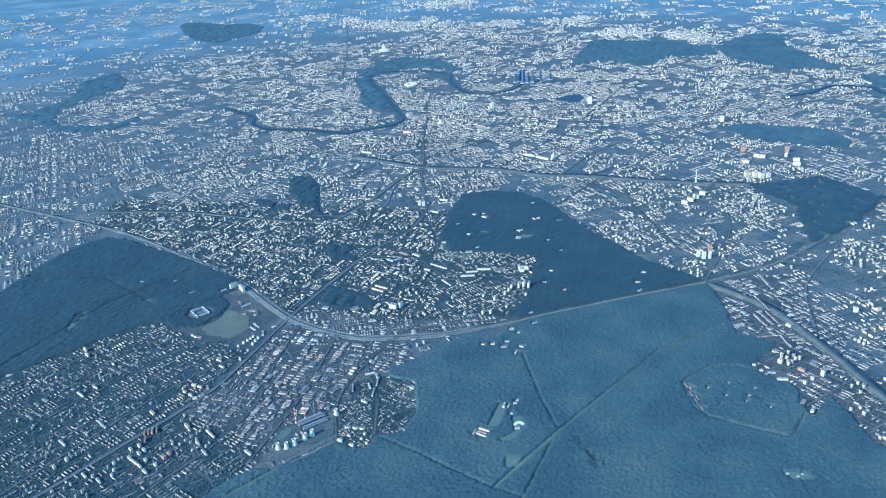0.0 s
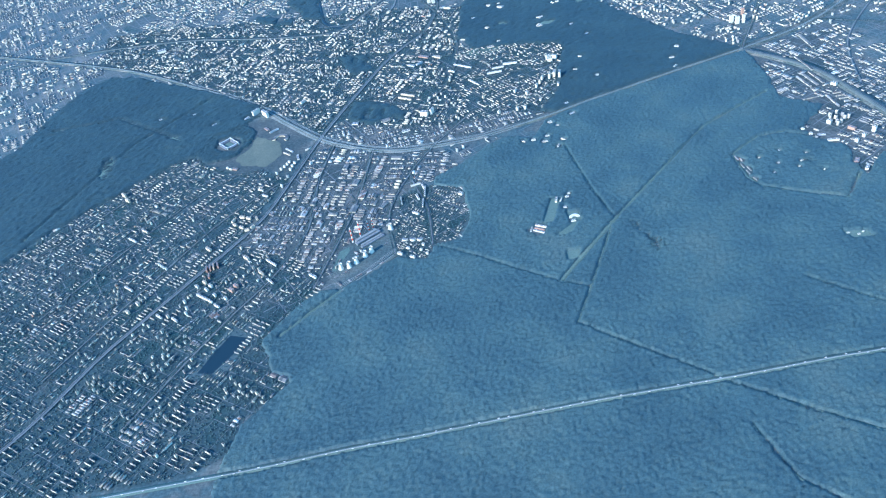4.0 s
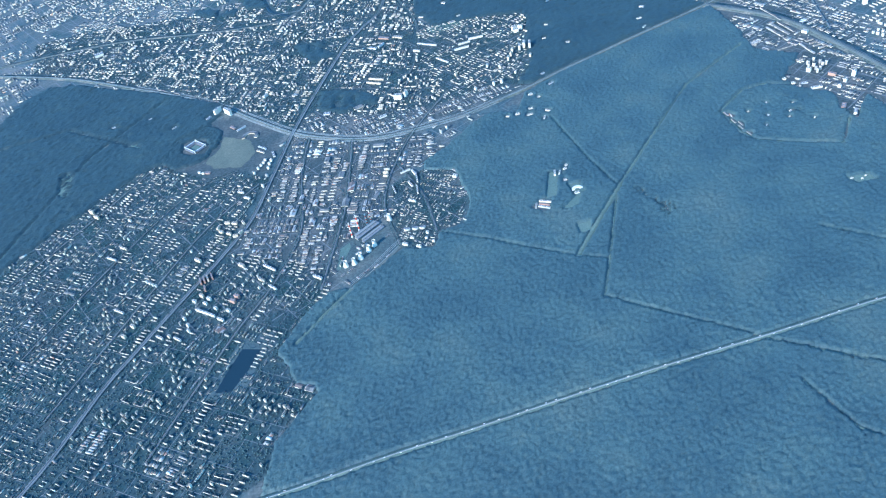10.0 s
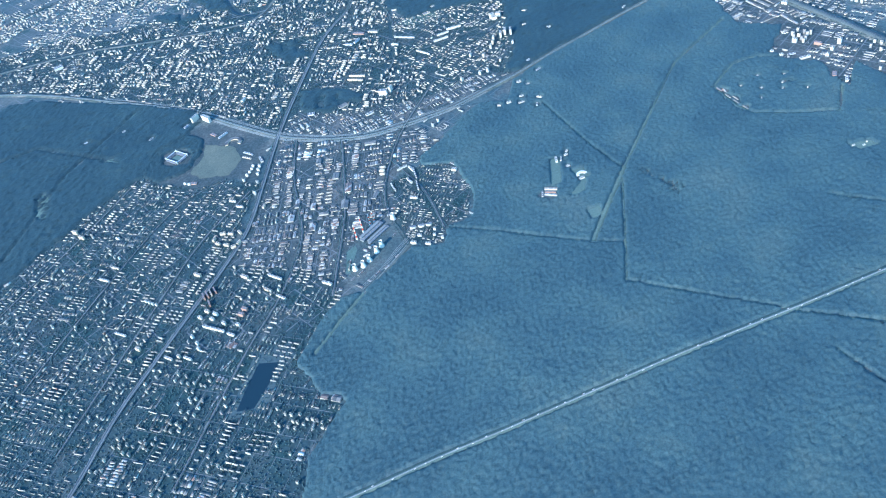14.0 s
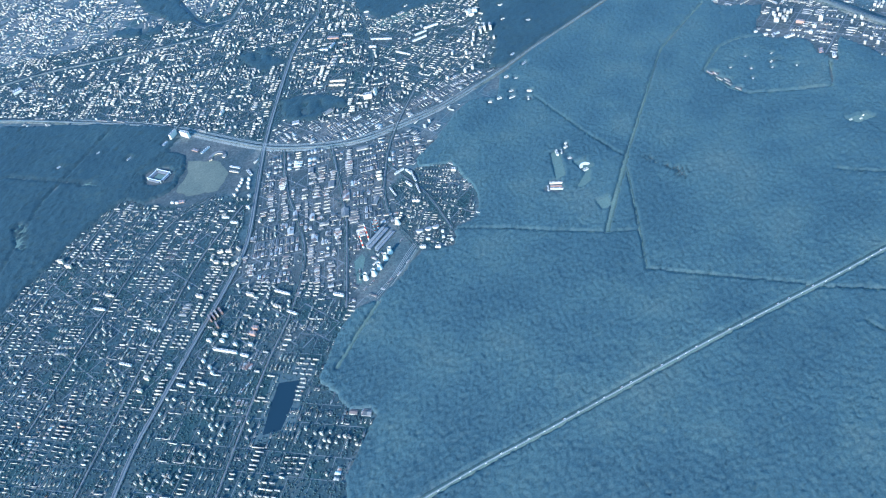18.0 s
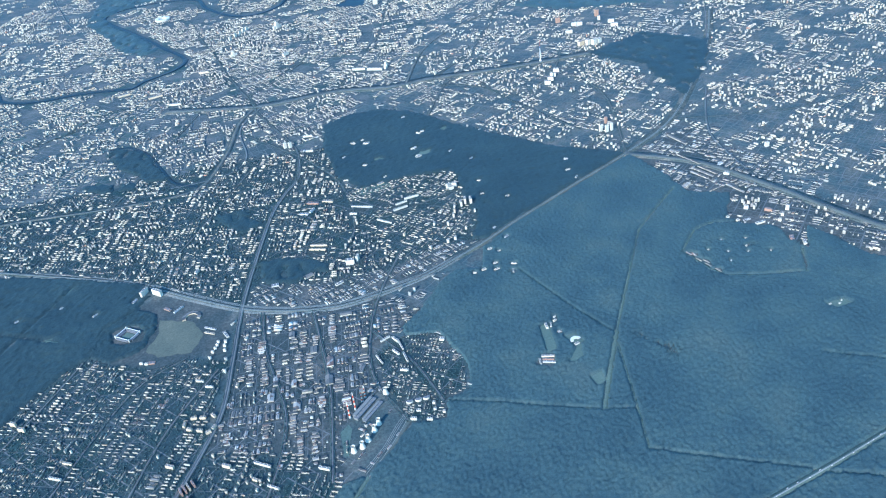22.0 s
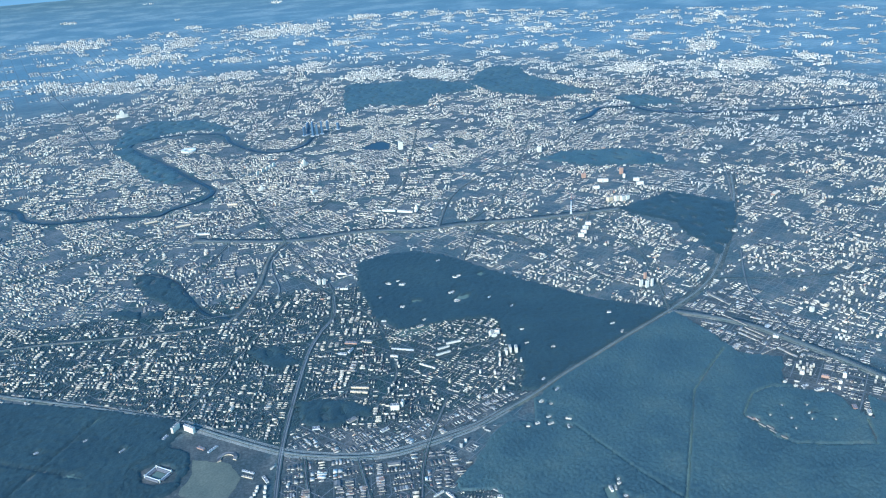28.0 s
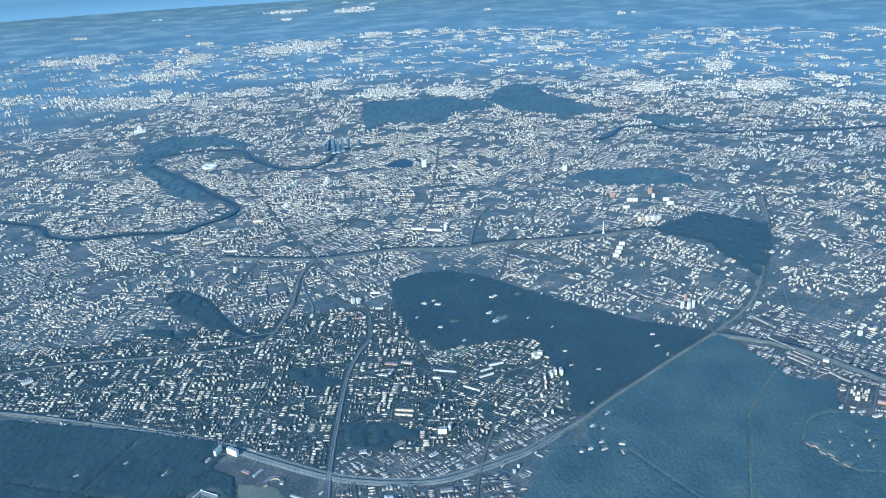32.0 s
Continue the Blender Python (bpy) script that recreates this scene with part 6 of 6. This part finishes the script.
def chimney(x, y, h):
    root = new("chimney")
    n = 7
    r = lambda z: 0.55 - 0.27 * z / h
    part("base", lathe([(0.7, 0), (0.7, 0.8), (0.56, 0.9), (0.01, 0.9)], 16), M_CONCRETE, root)
    for k in range(n):
        z0, z1 = h * k / n, h * (k + 1) / n
        part("band", lathe([(r(z0), z0), (r(z1), z1)], 16), M_RED if k % 2 else M_WHITE, root, "red band" if k % 2 else "white band")
    part("mouth", lathe([(r(h), h - 0.05), (r(h) + 0.05, h), (r(h) + 0.05, h + 0.12), (r(h) - 0.08, h + 0.12), (r(h) - 0.08, h - 0.4), (0.01, h - 0.4)], 16), M_CONCRETE, root)
    tag(root, "tall red and white banded power station chimney", "chimney", "power station chimneys")
    root.matrix_basis = Matrix.Translation((x, y, 0))


for x, y in ((41, -164), (46, -163), (50, -159.5), (55, -154), (58.5, -150), (68.5, -128)):
    cooling_tower(x, y, 0.98)
for x, y, h in ((45, -138, 11.5), (49.5, -133, 12.5), (57, -126, 8.5), (54.5, -128.5, 8.5)):
    chimney(x, y, h)


def turbine_hall(x, y, a, l, d, h):
    root = new("turbine_hall")
    part("wall", box_bm([(0, 0, 0, l, d, h)]), M_CLADDING, root)
    part("roof", box_bm([(0, 0, h, l + 0.1, d + 0.1, 0.06)]), M_GREY_ROOF, root)
    part("boiler_house", box_bm([(0, d * 0.55, 0, l * 0.9, d * 0.7, h * 1.5)]), M_CLADDING, root)
    for k in range(6):
        part("roof_light", box_bm([((k - 2.5) * l / 6.4, -0.1 * d, h + 0.06, l * 0.06, d * 0.5, 0.12)]), M_CLADDING, root)
    tag(root, "long grey turbine hall of the power station", "power station")
    place(root, x, y, a)


turbine_hall(54.5, -135.5, 40, 18, 3.0, 1.5)
turbine_hall(58, -139.5, 40, 17, 2.2, 1.0)
tag(sheet("station_yard", [(34, -172), (37, -146), (44, -140), (66, -124), (74, -146), (63, -162), (45, -181)], 0.135, M_YARD), "grey power station yard with tracks", "yard", kind="structure")
tag(sheet("station_lawn", [(35.5, -165), (37.5, -147), (43, -143), (44, -147), (40, -158), (38, -166)], 0.145, M_GRASS), "pale grass strip inside the power station", "lawn", kind="structure")
tag(ribbon("forest_siding", curve([(44, -186), (56, -174), (68, -162), (76, -153)]), 2.4, 0.2, M_BALLAST), "railway siding along the forest edge", "railway", kind="structure")
for k, off in enumerate((0.0, 2.2, 3.4, 4.6)):
    tag(ribbon("siding", curve([(44 - off * 0.4, -184 + off), (56, -172.5 + off), (68 - off * 0.3, -160 + off), (75, -152 + off)]), 0.32, 0.26 + 0.005 * k, M_PALE_ROAD, 0.05), "pale railway siding of the power station", "railway track", kind="structure")


def stadium(x, y, a):
    root = new("stadium")
    part("pitch", box_bm([(0, 0, 0.1, 7.2, 5.0, 0.06)]), M_GRASS, root, "green pitch")
    for k, (sx, sy, l, d) in enumerate(((0, 4.6, 10.5, 2.6), (0, -4.6, 10.5, 2.6), (5.9, 0, 2.6, 6.6), (-5.9, 0, 2.6, 6.6))):
        part("stand", box_bm([(sx, sy, 0, l, d, 0.6), (sx * 1.08, sy * 1.08, 0.6, l * (1 if k < 2 else 0.7), d * (0.7 if k < 2 else 1), 0.4)]), M_GREY_ROOF, root)
    for sx, sy, l, d in ((0, 5.0, 12.4, 0.3), (0, -5.0, 12.4, 0.3), (6.2, 0, 0.3, 9.6), (-6.2, 0, 0.3, 9.6)):
        part("roof_truss", box_bm([(sx, sy, 1.5, l, d, 0.35)]), M_WHITE_ROOF, root, "white roof truss")
    for sx in (-6.2, 6.2):
        for sy in (-5.0, 5.0):
            part("pylon", box_bm([(sx, sy, 0, 0.7, 0.7, 2.3)]), M_WHITE, root)
    tag(root, "football stadium with a white rectangular roof truss", "stadium")
    place(root, x, y, a)


stadium(-74, 4, -45)


def ring_building(x, y, a, r0, r1, h, span, name, label, category, wall, roof):
    """A curved building on part of a circle."""
    root = new(name)
    n = 22
    bm, bm2 = bmesh.new(), bmesh.new()
    for b, z0, z1, e in ((bm, 0, h, 0.0), (bm2, h, h + 0.06, 0.06)):
        rows = []
        for k in range(n + 1):
            t = radians(span) * (k / n - 0.5)
            c, s = math.cos(t), math.sin(t)
            rows.append([b.verts.new((r * c, r * s, z)) for r, z in ((r0 - e, z0), (r1 + e, z0), (r1 + e, z1), (r0 - e, z1))])
        for p, q in zip(rows[:-1], rows[1:]):
            for k in range(4):
                b.faces.new((p[k], p[(k + 1) % 4], q[(k + 1) % 4], q[k]))
        b.faces.new(rows[0])
        b.faces.new(rows[-1][::-1])
        bmesh.ops.recalc_face_normals(b, faces=b.faces[:])
    part("wall", bm, wall, root)
    part("roof", bm2, roof, root)
    tag(root, label, category)
    place(root, x, y, a)
    return root


ring_building(-32, 4, 80, 4.0, 6.4, 0.8, 230, "market_rotunda", "curved pale market building round a green court", "market hall", M_CREAM, M_SHED_T)
ring_building(-18, 812, 0, 6.0, 11.0, 2.5, 359.9, "oval_stadium", "large white round stadium inside the river bend", "stadium", M_WHITE, M_WHITE_ROOF)
ring_building(185, -135, 100, 1.6, 3.4, 0.7, 170, "curved_hall", "white half-round hall in a forest clearing", "hall", M_WHITE, M_WHITE_ROOF)
for x, y, a in ((79, -140.5, -100), (84, -141, -95), (88.5, -141.5, -90)):
    ring_building(x, y, a, 0.6, 2.1, 1.5, 150, "curved_block", "white half-round apartment block at the forest edge", "apartment block", M_WHITE, M_GREY_ROOF)
ring_building(330, 640, 150, 16, 20, 3.0, 120, "curved_block", "long white crescent of tall flats", "apartment block", M_WHITE, M_GREY_ROOF)


def skyscraper(x, y, a, w, h):
    root = new("skyscraper")
    part("tower", box_bm([(0, 0, 0, w, w * 0.8, h), (0.1 * w, 0, h, w * 0.7, w * 0.6, h * 0.12)]), M_GLASS, root, "tinted glass facade")
    part("podium", box_bm([(0, 0, 0, w * 1.7, w * 1.4, 0.9)]), M_CONCRETE, root)
    part("crown", box_bm([(0.1 * w, 0, h * 1.12, w * 0.3, w * 0.3, h * 0.06)]), M_CONCRETE, root)
    tag(root, "tall blue glass office skyscraper by the river", "skyscraper", "skyscrapers by the river")
    place(root, x, y, a)


for k, (x, y, h) in enumerate(((160, 814, 13), (167, 820, 17), (172, 806, 20), (179, 808, 16), (187, 812, 18), (201, 834, 13), (217, 828, 10), (172, 845, 12))):
    skyscraper(x, y, 20 + 17 * k, 4.2, h)


def spire_tower(x, y, a, w, h):
    root = new("spired_tower")
    for s in (-1, 1):
        part("wing", box_bm([(s * w * 0.9, 0, 0, w, w * 0.7, h * 0.35)]), M_WHITE, root)
    part("core", box_bm([(0, 0, 0, w * 1.1, w, h * 0.6), (0, 0, h * 0.6, w * 0.7, w * 0.7, h * 0.18)]), M_WHITE, root)
    part("spire", lathe([(w * 0.2, h * 0.78), (0.02, h)], 8), M_CONCRETE, root)
    tag(root, "stepped pale stone tower with a spire in the city centre", "tower")
    place(root, x, y, a)


for x, y, a, w, h in ((129, 643, 30, 4.5, 11), (-120, 1130, 10, 7, 16), (215, 395, 60, 3.4, 8), (60, 560, 15, 3.4, 8)):
    spire_tower(x, y, a, w, h)


def broadcast_tower(x, y, h):
    root = new("broadcast_tower")
    part("shaft", lathe([(1.6, 0), (0.7, h * 0.12), (0.4, h * 0.6), (0.3, h * 0.68)], 14), M_CONCRETE, root)
    part("deck", lathe([(0.3, h * 0.6), (0.75, h * 0.62), (0.75, h * 0.66), (0.3, h * 0.68)], 14), M_GLASS, root)
    part("mast", lathe([(0.16, h * 0.68), (0.04, h)], 8), M_RED, root)
    tag(root, "slender concrete broadcasting tower with a needle mast", "tower")
    root.matrix_basis = Matrix.Translation((x, y, 0))


broadcast_tower(366, 306, 24)


# rows of lock-up garages
def garage_row(x, y, a, count):
    root = new("garage_row")
    for k in range(count):
        g = part("garage", box_bm([((k - count / 2 + 0.5) * 0.62, 0, 0, 0.5, 0.75, 0.28)]), M_CONCRETE, root)
        part("garage_roof", box_bm([((k - count / 2 + 0.5) * 0.62, 0, 0.28, 0.56, 0.82, 0.04)]), M_SHED_T, g)
    tag(root, "row of small pale lock-up garages behind the flats", "garages", "garage rows")
    place(root, x, y, a)


for x, y, a, n in GARAGES:
    garage_row(x, y, a, n)


# lorries on the motorway
def lorry():
    root = new("lorry")
    part("cab", box_bm([(0.55, 0, 0.04, 0.2, 0.19, 0.24)]), M_BRICK, root)
    part("trailer", box_bm([(-0.05, 0, 0.06, 0.95, 0.21, 0.27)]), M_WHITE_ROOF, root, "white box trailer")
    for k in (-0.35, -0.15, 0.5):
        part("axle", box_bm([(k, 0, 0.0, 0.09, 0.2, 0.09)]), M_GREY_ROOF, root)
    return tag(root, "lorry with a white trailer on the motorway", "lorry", "lorries on the motorway")


def along(line, s):
    p = np.array(line)
    seg = np.linalg.norm(np.diff(p, axis=0), axis=1)
    k = min(int(np.searchsorted(np.cumsum(seg), s)), len(seg) - 1)
    f = (s - np.cumsum(seg)[k] + seg[k]) / seg[k]
    q = p[k] + (p[k + 1] - p[k]) * f
    d = (p[k + 1] - p[k]) / seg[k]
    return q, d


ROAD = curve(MOTORWAY)
rng = np.random.default_rng(3)
proto = lorry()
for k in range(64):
    q, d = along(ROAD, 150 + k * 7.2 + rng.uniform(-3.2, 3.2))
    side = -1 if rng.random() < 0.5 else 1
    a = math.atan2(d[1], d[0]) + (0 if side < 0 else math.pi)
    off = 0.25 + 0.32 * int(rng.integers(0, 2))
    m = Matrix.Translation((q[0] - d[1] * side * off, q[1] + d[0] * side * off, 0.24)) @ Matrix.Rotation(a, 4, "Z")
    if k:
        copy_thing(proto, m)
    else:
        proto.matrix_basis = m
